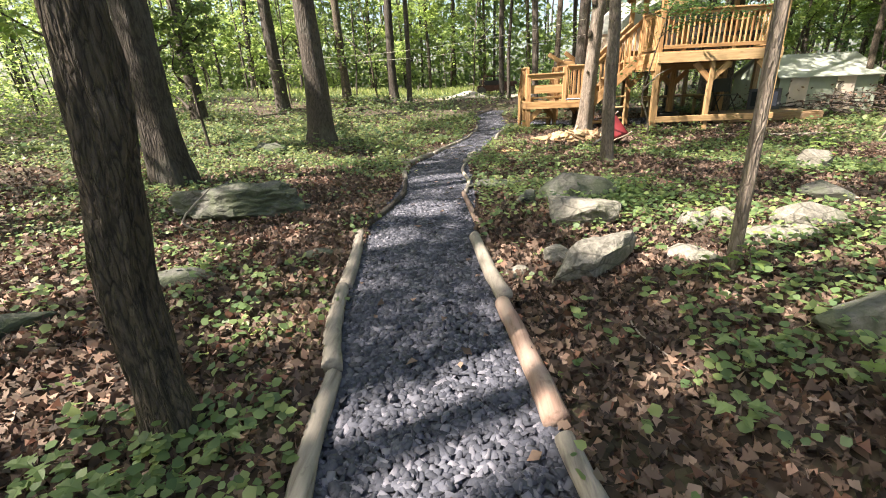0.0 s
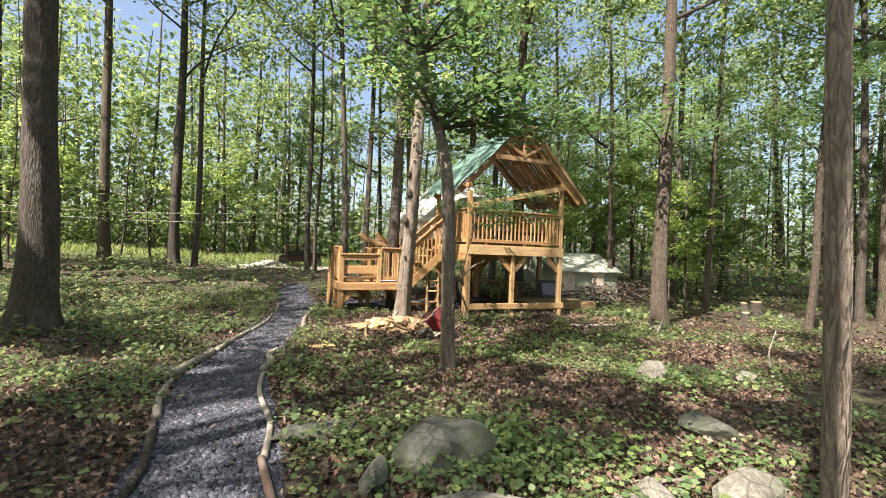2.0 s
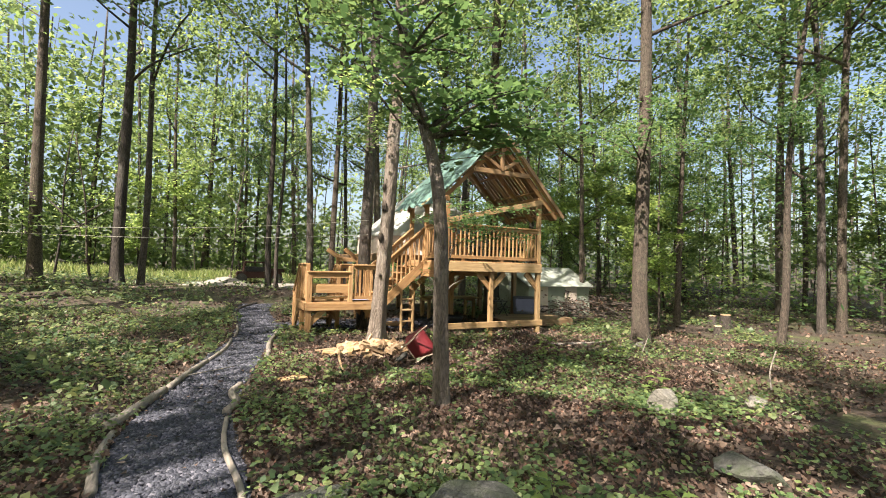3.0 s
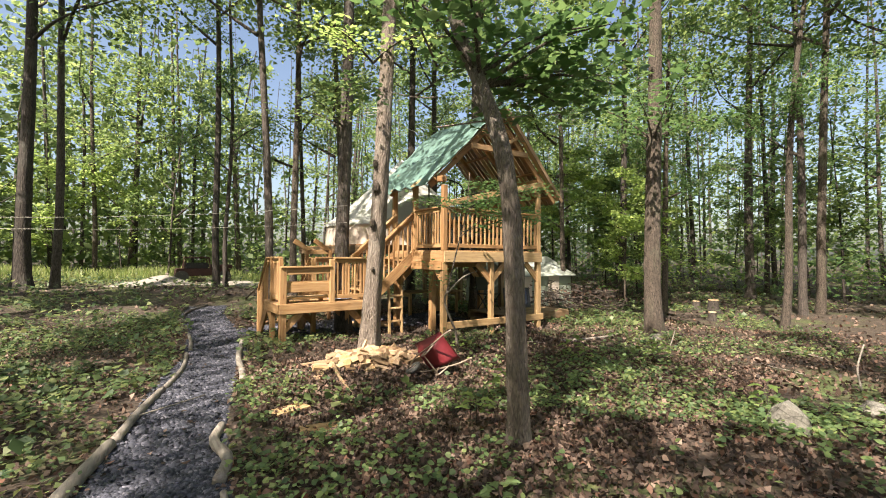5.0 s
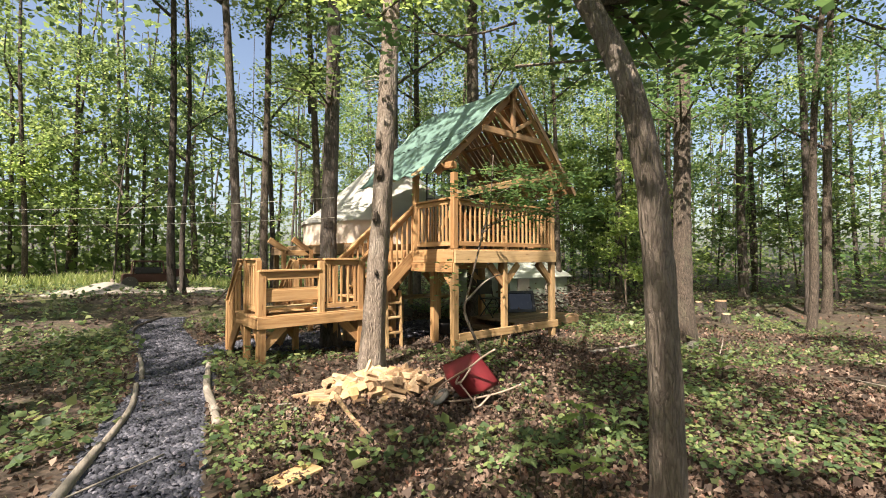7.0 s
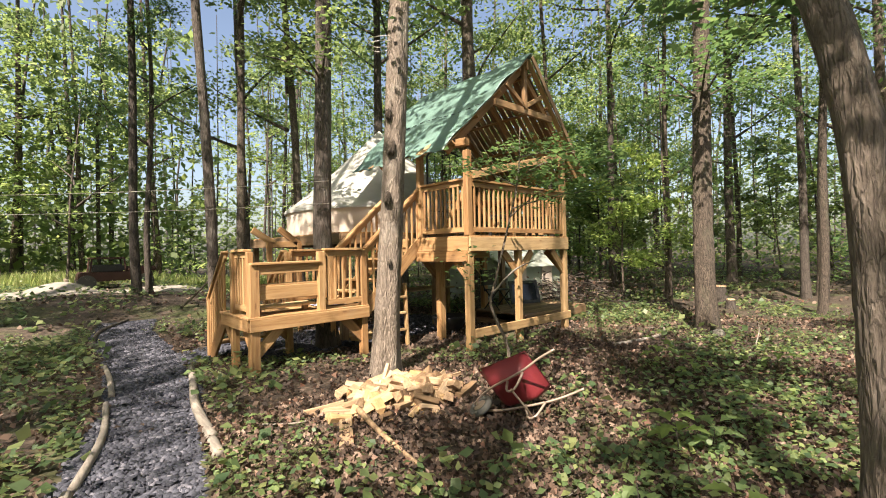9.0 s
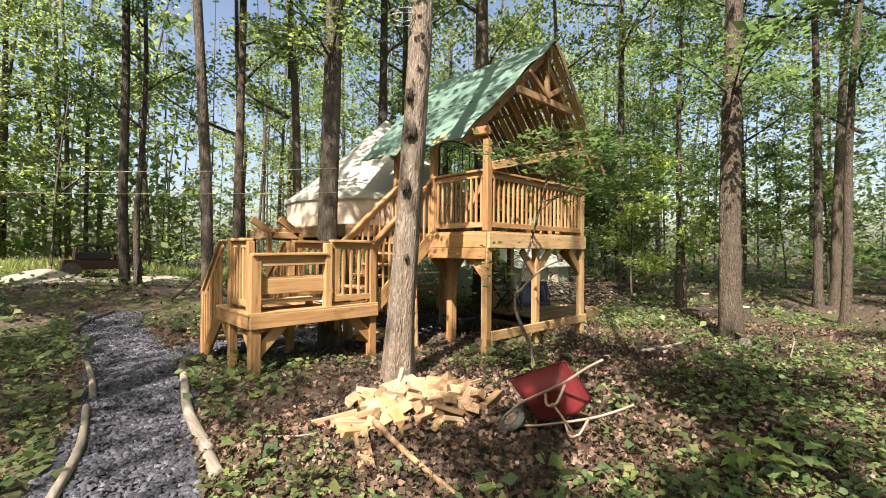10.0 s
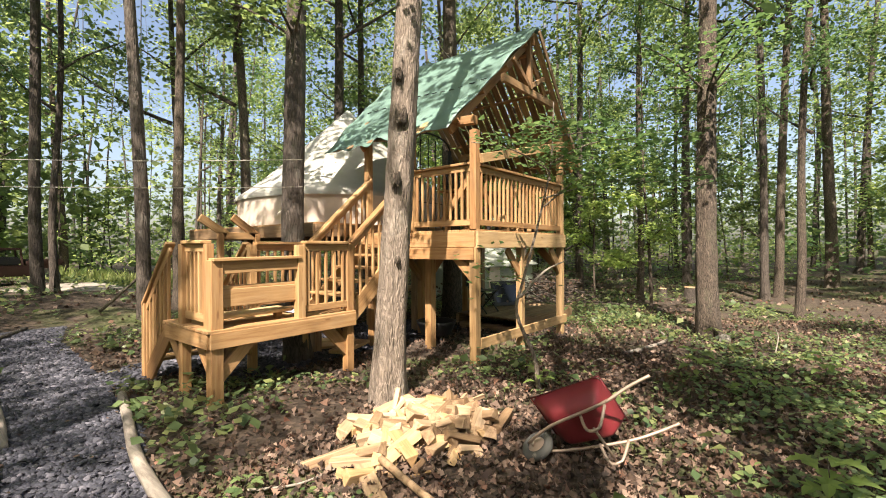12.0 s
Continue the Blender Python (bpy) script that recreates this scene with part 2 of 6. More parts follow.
def hang(ob, parent, m):
    """Places ob at the world pose m under parent."""
    ob.parent = parent
    ob.matrix_basis = world_of(parent).inverted() @ m if parent else m
    return ob


def mesh_from(name, verts, faces, material, smooth=False):
    me = bpy.data.meshes.new(name)
    me.from_pydata([tuple(v) for v in verts], [], [tuple(f) for f in faces])
    me.materials.append(material)
    if smooth:
        me.polygons.foreach_set("use_smooth", [True] * len(me.polygons))
    me.update()
    return me


def part(name, bm, material, parent, label="", m=Matrix.Identity(4), smooth=False):
    me = bpy.data.meshes.new(name)
    bm.to_mesh(me)
    bm.free()
    me.materials.append(material)
    if smooth:
        me.polygons.foreach_set("use_smooth", [True] * len(me.polygons))
    ob = new(name, me)
    if label:
        tagged(ob, label)
    return hang(ob, parent, m) if parent else ob


BEAMS = {}


def beam(name, a, b, w, h, material, parent, label="", up=(0, 0, 1)):
    """A bevelled board from a to b; w across, h along up."""
    a, b = Vector(a), Vector(b)
    x = (b - a).normalized()
    y = Vector(up).cross(x)
    if y.length < 1e-4:
        y = Vector((0, 1, 0)).cross(x)
    y.normalize()
    z = x.cross(y)
    ln = round((b - a).length, 3)
    key = (ln, w, h, material.name)
    if key not in BEAMS:
        bm = bmesh.new()
        bmesh.ops.create_cube(bm, size=1)
        bmesh.ops.scale(bm, vec=(ln, w, h), verts=bm.verts)
        bmesh.ops.bevel(bm, geom=bm.edges[:], offset=min(0.006, w * 0.15, h * 0.15), segments=1, affect="EDGES")
        me = bpy.data.meshes.new(name)
        bm.to_mesh(me)
        bm.free()
        me.materials.append(material)
        BEAMS[key] = me
    ob = new(name, BEAMS[key])
    if label:
        tagged(ob, label)
    c = (a + b) / 2
    m = Matrix(((x.x, y.x, z.x, c.x), (x.y, y.y, z.y, c.y), (x.z, y.z, z.z, c.z), (0, 0, 0, 1)))
    if parent:
        return hang(ob, parent, m)
    ob.matrix_basis = m
    return ob


def tube(points, radii, sides=8, rough=0.0, seed=1, caps=True):
    """Vertices and faces of a tapering tube along the points."""
    r = np.random.default_rng(seed)
    pts = [Vector(p) for p in points]
    verts, faces = [], []
    for i, p in enumerate(pts):
        d = (pts[min(i + 1, len(pts) - 1)] - pts[max(i - 1, 0)]).normalized()
        u = Vector((1, 0, 0)) if abs(d.x) < 0.8 else Vector((0, 1, 0))
        s = d.cross(u).normalized()
        t = d.cross(s)
        for k in range(sides):
            an = 2 * math.pi * k / sides
            q = radii[i] * (1 + rough * (r.random() - 0.5) * 2)
            verts.append(p + (s * math.cos(an) + t * math.sin(an)) * q)
    for i in range(len(pts) - 1):
        for k in range(sides):
            a, b = i * sides + k, i * sides + (k + 1) % sides
            faces.append((a, b, b + sides, a + sides))
    if caps:
        faces.append(tuple(range(sides))[::-1])
        faces.append(tuple(range((len(pts) - 1) * sides, len(pts) * sides)))
    return verts, faces


def smooth_line(pts, n):
    """A gentle curve through the points."""
    pts = [Vector(p) for p in pts]
    out = []
    for i in range(len(pts) - 1):
        p0, p1, p2, p3 = pts[max(i - 1, 0)], pts[i], pts[i + 1], pts[min(i + 2, len(pts) - 1)]
        for k in range(n):
            s = k / n
            out.append(0.5 * ((2 * p1) + (p2 - p0) * s + (2 * p0 - 5 * p1 + 4 * p2 - p3) * s * s + (3 * p1 - p0 - 3 * p2 + p3) * s ** 3))
    out.append(pts[-1])
    return out


def smoothstep(a, b, x):
    s = np.clip((np.asarray(x, float) - a) / (b - a), 0, 1)
    return s * s * (3 - 2 * s)


def lumps(x, y):
    return (np.sin(x * 1.3 + 0.7 * np.sin(y * 0.9)) * np.cos(y * 1.1 + 0.5) + 0.5 * np.sin(x * 2.9 + y * 1.7) + 0.4 * np.cos(y * 3.3 - x * 2.1)) * 0.03


PATH_MID = [(-6, 1.5), (1.0, 1.16), (2.2, 1.12), (3.5, 0.95), (4.9, 0.82), (6.4, 0.86), (8.8, 0.78), (10.4, 0.98), (11.2, 1.15), (12.7, 1.47), (14.2, 1.88), (16.9, 2.12), (18.4, 2.08), (20.5, 2.6)]
PY, PX = [p[0] for p in PATH_MID], [p[1] for p in PATH_MID]


def path_x(y):
    return np.interp(y, PY, PX)


def on_path(x, y):
    """How far outside the gravel a place is, in metres; under 0 on it."""
    x, y = np.asarray(x, float), np.asarray(y, float)
    main = np.where(y < 19.5, np.abs(x - path_x(y)) - 0.46, 9.0)
    fork = np.where((x > 1.8) & (x < 8.3), np.abs(y - np.where(x < 3.4, 16.3, 15.9) + 0.06 * np.sin(x * 3)) - np.where(x < 3.4, 0.42, 1.0), 9.0)
    return np.minimum(main, fork)


def gz(x, y):
    x, y = np.asarray(x, float), np.asarray(y, float)
    z = -0.02 - 0.17 * smoothstep(6, 11, y)
    z = z + np.clip(0.11 * (y - 16.5), 0, 0.66) * (1 - 0.8 * smoothstep(3.5, 7, x))
    z = z + np.clip(0.055 * (-x - 1.6), 0, 0.7)
    z = z + np.clip(0.02 * (x - 16), 0, 0.6) + np.clip(0.008 * (np.hypot(x, y - 8) - 30), 0, 1.5)
    return z + lumps(x, y) * smoothstep(0.0, 0.6, on_path(x, y))


def g3(x, y, up=0.0):
    return Vector((x, y, float(gz(x, y)) + up))


# ---- ground ----
def grid_ground():
    xs = np.concatenate([-np.geomspace(90, 7.2, 26), np.linspace(-7, 13, 134), np.geomspace(13.3, 100, 26)])
    ys = np.concatenate([-np.geomspace(80, 3.2, 22), np.linspace(-3, 22, 168), np.geomspace(22.3, 120, 28)])
    gx, gy = np.meshgrid(xs, ys)
    z = gz(gx, gy) - 0.02 * (on_path(gx, gy) < 0)
    v = np.stack([gx, gy, z], -1).reshape(-1, 3)
    nx, ny = len(xs), len(ys)
    i = (np.arange(ny - 1)[:, None] * nx + np.arange(nx - 1)[None]).ravel()
    f = np.stack([i, i + 1, i + nx + 1, i + nx], -1)
    me = mesh_from("ground", v, f, M_GROUND, True)
    me.materials.append(M_BED)
    c = v[f].mean(1)
    me.polygons.foreach_set("material_index", (on_path(c[:, 0], c[:, 1]) < -0.02).astype(int))
    return tagged(new("ground", me), "leaf-covered forest floor with a grey gravel footpath", "ground", kind="structure")


grid_ground()


def quads_object(name, corners, material, label, category, kind="stuff"):
    """One object of many small leaves; corners: n x k x 3."""
    n, k = corners.shape[:2]
    me = bpy.data.meshes.new(name)
    me.vertices.add(n * k)
    me.vertices.foreach_set("co", np.ascontiguousarray(corners, np.float32).ravel())
    me.loops.add(n * k)
    me.loops.foreach_set("vertex_index", np.arange(n * k, dtype=np.int32))
    me.polygons.add(n)
    me.polygons.foreach_set("loop_start", np.arange(0, n * k, k, dtype=np.int32))
    me.update(calc_edges=True)
    me.materials.append(material)
    if not label:
        return me
    return tagged(new(name, me), label, category, kind=kind)


def leaves(c, size, flat, r, aspect=0.62, fold=0.18, lobes=False):
    """Corners of kite-shaped leaves at the centres c. flat: 0 any way up, 1 level."""
    n = len(c)
    nrm = r.normal(size=(n, 3)) * (1 - flat) + np.array([0, 0, 1.0]) * (0.35 + flat)
    nrm /= np.linalg.norm(nrm, axis=1, keepdims=True)
    t = np.cross(nrm, r.normal(size=(n, 3)))
    t /= np.linalg.norm(t, axis=1, keepdims=True)
    s = np.cross(nrm, t)
    k = (size * r.uniform(0.6, 1.3, n))[:, None]
    w = k * aspect * 0.5
    f = nrm * k * fold * r.uniform(-1, 1, n)[:, None]
    if lobes == 2:
        out = []
        for i, (u, wd) in enumerate(((-0.5, 0.0), (-0.2, 0.9), (-0.05, 0.4), (0.12, 1.0), (0.24, 0.4), (0.5, 0.0))):
            out.append((u, wd, 1))
        out += [(u, wd, -1) for u, wd, _ in out[1:-1][::-1]]
        jit = r.uniform(0.7, 1.3, (n, len(out)))
        curl = nrm * k * r.uniform(-0.5, 0.9, (n, 1))
        return np.stack([c + t * k * u + s * w * wd * sg * 1.15 * jit[:, i:i + 1] + f * wd * jit[:, i:i + 1] + curl * u * u for i, (u, wd, sg) in enumerate(out)], 1)
    if lobes:
        j = lambda a: k * r.uniform(-a, a, n)[:, None]
        return np.stack([c - t * k * 0.45, c - t * (k * 0.22 + j(0.08)) + s * (w * 0.8) + f * 0.8, c + t * (k * 0.12 + j(0.1)) + s * (w * 0.95 + j(0.08)) + f, c + t * k * 0.5,
                         c + t * (k * 0.12 + j(0.1)) - s * (w * 0.95 + j(0.08)) + f, c - t * (k * 0.22 + j(0.08)) - s * (w * 0.8) + f * 0.8], 1)
    return np.stack([c - t * k * 0.5, c + s * w + f - t * k * 0.08, c + t * k * 0.5, c - s * w + f - t * k * 0.08], 1)


# ---- trees ----
# gaps in the canopy: where a sun fleck falls (x, y, z), and its radius
# beside the path
PATH_FLECKS = [(1.35, 2.55, 0, 0.26), (-1.6, 3.9, 0, 0.75), (-2.6, 4.6, 0, 0.7), (2.2, 3.9, 0.1, 0.22), (2.9, 4.5, 0, 0.65), (3.5, 4.6, 0, 0.8), (4.3, 4.7, 0, 0.9), (3, 3.3, 0, 0.3),
               (2, 2.7, 0, 0.25), (0.1, 3.2, 0, 0.25), (-0.6, 2.6, 0, 0.3), (5.75, 6.9, 0.2, 0.38), (6.5, 6.3, 0, 0.45), (7.6, 7.2, 0, 0.3), (0.75, 5.6, 0, 0.3), (0.9, 7.3, 0, 0.35),
               (3.6, 8.2, 0.4, 0.3), (9.2, 8.6, 0, 0.4), (5, 8.6, 0, 0.3), (5.6, 7.9, 0, 0.35), (-1.2, 8.8, 0, 0.4)]
# round the barrow and the near woods
GLADE_FLECKS = [(2.4, 9.5, 0, 0.25), (4.9, 11.9, 0, 0.5), (8, 12, 0, 0.45), (6.9, 10.2, 0, 0.3), (10, 10.7, 0.9, 0.5), (12, 11.2, 0, 0.7), (13.5, 9.2, 0.5, 0.6), (5.6, 11, 0, 0.7),
                (5.2, 10.4, 0, 0.5), (6.7, 9.4, 0, 0.65), (7.6, 10.8, 0, 0.65), (8.6, 9.2, 0, 0.6), (6.8, 11.7, 0, 0.7), (3.9, 10.2, 0, 0.35), (4.6, 9.9, 0, 0.3)]
# on the firewood, decks, stairs and tent
DECK_FLECKS = [(3.3, 12.2, 0.1, 0.5), (3.9, 12.4, 0.2, 0.55), (4.2, 12.9, 1.2, 0.4), (2.7, 12.2, 0, 0.3), (11, 12.8, 0, 0.7), (15, 12.5, 0.5, 0.9), (3.2, 14.2, 1, 0.5), (4.3, 14.2, 1, 0.45),
               (5.4, 14.2, 1.6, 0.5), (6.4, 13, 2.2, 0.5), (7.8, 13, 2, 0.45), (6, 16.4, 3.1, 0.45), (3.3, 16.3, 0, 0.4), (2.2, 14.8, 0, 0.3), (3.5, 12.7, 5.6, 0.9), (9.6, 12.2, 0, 0.5)]
# in the woods and the far clearing
WOODS_FLECKS = [(0.4, 9.2, 0, 0.2), (-2.6, 9.5, 0, 0.8), (-4.5, 10.8, 0, 0.9), (-3.4, 13.6, 0, 0.9), (-0.8, 13.2, 0, 0.6), (-6.2, 13.5, 0, 1.2), (-1.6, 16.5, 0, 1), (-4.8, 16.8, 0, 1.2),
                (-8.5, 16, 0, 1.2), (0.2, 19, 0, 1), (-3, 20, 0, 1.4), (-7, 21, 0, 1.6), (0, 24, 0, 1.5), (3.5, 24.5, 0, 1.4), (-5, 26, 0, 1.8), (-8, 30, 0, 2.6),
                (-3, 30.5, 0, 2.6), (2, 30.5, 0, 2.6), (7, 31, 0, 2.6)]
GAPS = PATH_FLECKS + GLADE_FLECKS + DECK_FLECKS + WOODS_FLECKS
fleck = random.Random(12)
GAPS += [(fleck.uniform(-3.5, 5), fleck.uniform(1.2, 6.5), 0, fleck.uniform(0.12, 0.3)) for _ in range(34)]
GAPS += [(fleck.uniform(2.2, 11), fleck.uniform(6, 12.6), 0, fleck.uniform(0.14, 0.36)) for _ in range(34)]
GAPS += [(fleck.uniform(-9, 0), fleck.uniform(7, 20), 0, fleck.uniform(0.2, 0.6)) for _ in range(30)]


# wide openings between the crowns, over the lit understorey
GLADES = [(-6, 21, 3, 2.2), (-10, 18, 3, 2.4), (-2, 26, 3, 2.2), (-12, 25, 4, 2.8), (-14, 13, 3, 2.4), (-8, 13, 2, 1.6), (1, 28, 4, 2.4), (-17, 20, 4, 2.8), (-6, 30, 5, 3)]


def sunlit_gaps(pts, extra=()):
    """Which of the leaves (n x 3) stay, for the gaps to be open towards the sun."""
    ok = np.ones(len(pts), bool)
    d = np.array(sd)
    for x, y, z, rad in GAPS + list(extra):
        v = pts - np.array([x, y, z])
        along = v @ d
        ok &= (along < 0.8) | (((v - along[:, None] * d) ** 2).sum(1) > rad * rad)
    return ok


def crown_set(seed, z0, z1, rad, clumps, per, size, nlimb, flat=0.55, thick=1.0):
    """Limb meshes and one crown mesh, for a trunk that stands at the origin."""
    r = np.random.default_rng(seed)
    limbs, cent = [], []
    for i in range(nlimb):
        an = 2.4 * i + r.uniform(-0.5, 0.5)
        zb = z0 + (z1 - z0) * (i / nlimb) * 0.75 - 0.3
        ln = rad * r.uniform(0.7, 1.1) * (1 - 0.35 * i / nlimb)
        rise = r.uniform(0.35, 0.9) * ln
        p = [Vector((0, 0, zb)), Vector((math.cos(an) * ln * 0.45, math.sin(an) * ln * 0.45, zb + rise * 0.4)),
             Vector((math.cos(an + 0.3) * ln, math.sin(an + 0.3) * ln, zb + rise))]
        line = smooth_line(p, 4)
        r0 = 0.008 * thick * (z1 - z0) ** 0.6 * (1.3 - 0.6 * i / nlimb)
        limbs.append(tube(line, np.linspace(r0 * 1.5, r0 * 0.25, len(line)), 6, 0.08, seed + i))
        for k in range(3, len(line)):
            for _ in range(3):
                cent.append(np.array(line[k]) + r.normal(size=3) * np.array([0.5, 0.5, 0.3]) * rad * 0.28)
    while len(cent) < clumps:
        an, q = r.uniform(0, 2 * math.pi), rad * math.sqrt(r.random())
        h = r.random()
        cent.append(np.array([math.cos(an) * q * (1 - 0.5 * h * h), math.sin(an) * q * (1 - 0.5 * h * h), z0 + h * (z1 - z0)]))
    cent = np.array(cent)
    pts = np.repeat(cent, per, 0) + r.normal(size=(len(cent) * per, 3)) * np.array([0.24, 0.24, 0.08]) * rad * 0.42
    return limbs, leaves(pts, size, flat, r)


TALL = [crown_set(20 + k, 5.6 + 0.6 * (k % 3), 16.5 + k % 2, 3.0, 70, 42, 0.145, 6) for k in range(5)]
SAP = [crown_set(60 + k, 1.5 + 0.4 * (k % 3), 6.2 + 0.8 * (k % 2), 1.55, 50, 25, 0.145, 6) for k in range(4)]
FAR = [crown_set(20 + k, 5.6 + 0.6 * (k % 3), 16.5 + k % 2, 3.0, 64, 27, 0.18, 6) for k in range(5)]
WIDE = [crown_set(120 + k, 7.6 + 0.5 * (k % 3), 17.0, 4.6, 125, 34, 0.19, 7) for k in range(5)]
MAPLE = [crown_set(141, 4.4, 9.0, 2.0, 46, 15, 0.125, 8, 0.7, 0.4)]
CROWNS = {"tall": TALL, "sap": SAP, "far": FAR, "wide": WIDE, "maple": MAPLE}
SETS = {}


def limb_meshes(kind, k, bark):
    key = (kind, k, bark.name)
    if key not in SETS:
        SETS[key] = [mesh_from("limb", v, f, bark, True) for v, f in CROWNS[kind][k][0]]
    return SETS[key]


def crown_mesh(kind, k, leaf, m):
    """The leaves of one crown that stands at m, with the gaps left open."""
    lv = CROWNS[kind][k][1]
    w = np.array(m)
    ok = sunlit_gaps(lv.mean(1) @ w[:3, :3].T + w[:3, 3], GLADES)
    return quads_object("crown", lv[ok], leaf, "", "")


def plate(an, h, ph):
    """Long shaggy bark plates round a trunk, from -1 to 1."""
    p = Vector((math.cos(an) * 3.4 + ph[0], math.sin(an) * 3.4 + ph[1], h * 3.0))
    q = abs(noise.noise(p)) * 3.2 - 0.75
    return max(-1.0, min(1.0, q)) + 0.5 * noise.noise(Vector((p.x * 2.6, p.y * 2.6, h * 11)))


def trunk_mesh(dia, height, lean, bend, seed, bark, sides=14, rings=30, power=1.0, kink=0.0, rugged=0.0, spine=None):
    r = np.random.default_rng(seed)
    hs = np.concatenate([[-0.25, 0.0, 0.06, 0.14, 0.26, 0.42], np.linspace(0.65, height, rings)])
    ph = r.uniform(0, 6.28, 4)
    verts, faces = [], []
    for h in hs:
        s = max(h, 0) / height
        ox = lean[0] * s ** power + bend * math.sin(s * 7 + ph[0]) * min(1, h / 2 if h > 0 else 0)
        oy = lean[1] * s ** power + bend * math.cos(s * 6 + ph[1]) * min(1, h / 2 if h > 0 else 0)
        if spine:
            ox, oy = (float(np.interp(h, [p[0] for p in spine], [p[i] for p in spine])) for i in (1, 2))
        ox -= kink * math.exp(-((h - 0.6) / 0.42) ** 2)
        rad = dia / 2 * (1.0 - 0.78 * s) + 0.008
        fl = dia * 0.36 * math.exp(-max(h, -0.1) / (dia * 1.1))
        for k in range(sides):
            an = 2 * math.pi * k / sides
            root = max(0, math.sin(an * 2.5 + ph[2])) ** 2
            q = rad * (1 + 0.05 * math.sin(5 * an + ph[3] + h * 0.8) + (rugged * plate(an, h, ph) if rugged else r.uniform(-0.045, 0.045))) + fl * (0.35 + 0.65 * root)
            verts.append((ox + math.cos(an) * q, oy + math.sin(an) * q, h))
    for i in range(len(hs) - 1):
        for k in range(sides):
            a, b = i * sides + k, i * sides + (k + 1) % sides
            faces.append((a, b, b + sides, a + sides))
    faces.append(tuple(range((len(hs) - 1) * sides, len(hs) * sides)))
    return mesh_from("trunk", verts, faces, bark, True)


def tree(x, y, dia, lean=(0, 0), height=17.5, k=0, bark=None, label="", bend=0.05, kind="tall", scale=1.0, leaf=None, group="forest trees", limbs_n=9, crown_at=None, rings=30, power=1.0, kink=0.0, rugged=0.0, spine=None, crown=""):
    bark = bark or M_BARK
    leaf = leaf or (M_LEAF if kind == "tall" else M_LEAF_BRIGHT)
    p = g3(x, y)
    name = "tree" if kind == "tall" else "sapling"
    ob = thing(name, p, label or ("tall straight grey-brown hardwood tree in full leaf" if kind == "tall" else "slender young tree with light green leaves"), "tree", group)
    seed = int(abs(x * 131 + y * 71 + dia * 1000)) % 99991
    tr = new("trunk", trunk_mesh(dia, height, lean, bend, seed, bark, 44 if rugged else 14 if kind == "tall" else 7, rings if kind == "tall" else 12, power, kink, rugged, spine))
    tr.parent = ob
    shape = crown or ("far" if kind == "tall" and math.hypot(x - 2, y - 8) > 19 else kind)
    k = k % len(CROWNS[shape])
    turn = Matrix.Rotation(seed % 628 / 100, 4, "Z") @ Matrix.Diagonal((scale, scale, scale if kind != "tall" else height / 17.5, 1))
    m = Matrix.Translation(Vector((lean[0] * 0.6, lean[1] * 0.6, 0)) if crown_at is None else Vector(crown_at)) @ turn
    for me in limb_meshes(shape, k, bark)[:limbs_n]:
        l = new("limb", me)
        l.parent = ob
        l.matrix_basis = m
    c = new("crown", crown_mesh(shape, k, leaf, Matrix.Translation(p) @ m))
    c.parent = ob
    c.matrix_basis = m
    return ob


CLEARING_TREES = [
    # x, y, trunk, lean, bark, crown, label
    (0.08, 2.36, 0.15, (0.86, 0.29), M_BARK_DARK, 0, "dark rough-barked tree beside the gravel path"),
    (-2.95, 7.05, 0.44, (0.2, 0.2), M_BARK, 1, "stout brown hardwood tree in the leaf litter"),
    (-2.45, 12.6, 0.56, (-0.2, 0.3), M_BARK, 2, "stout tree with flared mossy root base"),
    (4.25, 12.95, 0.315, (0.8, -0.5), M_BARK_PALE, 3, "straight tree with pale knotted bark by the firewood"),
    (4.72, 15.35, 0.34, (0.1, 0.2), M_BARK, 4, "tall tree standing through the entrance deck"),
    (3.46, 8.17, 0.17, (-0.6, 1.2), M_BARK_PALE, 1, "slim leaning maple with patchy pale bark"),
    (2.93, 3.72, 0.062, (0.35, 0.0), M_BARK_PALE, 2, "slim pale tree growing among the stones"),
    # the pale foot is sun through a gap added in GLADE_FLECKS
    (10.1, 10.78, 0.34, (0.1, 0.1), M_BARK_DARK, 0, "straight dark tree with a sun fleck near its base"),
]
WOODLAND_TREES = [
    (14.9, 13.2, 0.19, (0.9, 0.2), M_BARK_DARK, 3, ""), (13.6, 9.5, 0.17, (0.9, -0.4), M_BARK_DARK, 1, ""),
    (17.6, 10.3, 0.22, (0.3, 0.4), M_BARK, 2, ""), (18.1, 10.0, 0.24, (-0.8, -0.6), M_BARK_DARK, 4, ""),
    (-6.3, 19.9, 0.50, (-0.3, 0.2), M_BARK, 0, ""), (-8.6, 17.7, 0.46, (0, 0), M_BARK, 1, ""), (-8.9, 15.6, 0.45, (-0.5, 0.2), M_BARK_DARK, 3, ""),
    (2.95, 22.6, 0.22, (-0.2, 0.1), M_BARK, 2, ""), (3.3, 23.0, 0.15, (0.1, 0.1), M_BARK, 4, ""),
    (3.95, 19.2, 0.24, (-0.7, 0.2), M_BARK, 1, "leaning tree behind the entrance steps"), (4.95, 20.3, 0.22, (0.1, 0.1), M_BARK_DARK, 0, ""),
    (-2.2, 23.5, 0.40, (0.1, 0.1), M_BARK, 3, ""), (-1.5, 24.0, 0.24, (0.1, 0.1), M_BARK, 4, ""), (-4.2, 22.5, 0.36, (-0.4, 0.1), M_BARK_DARK, 2, ""),
]
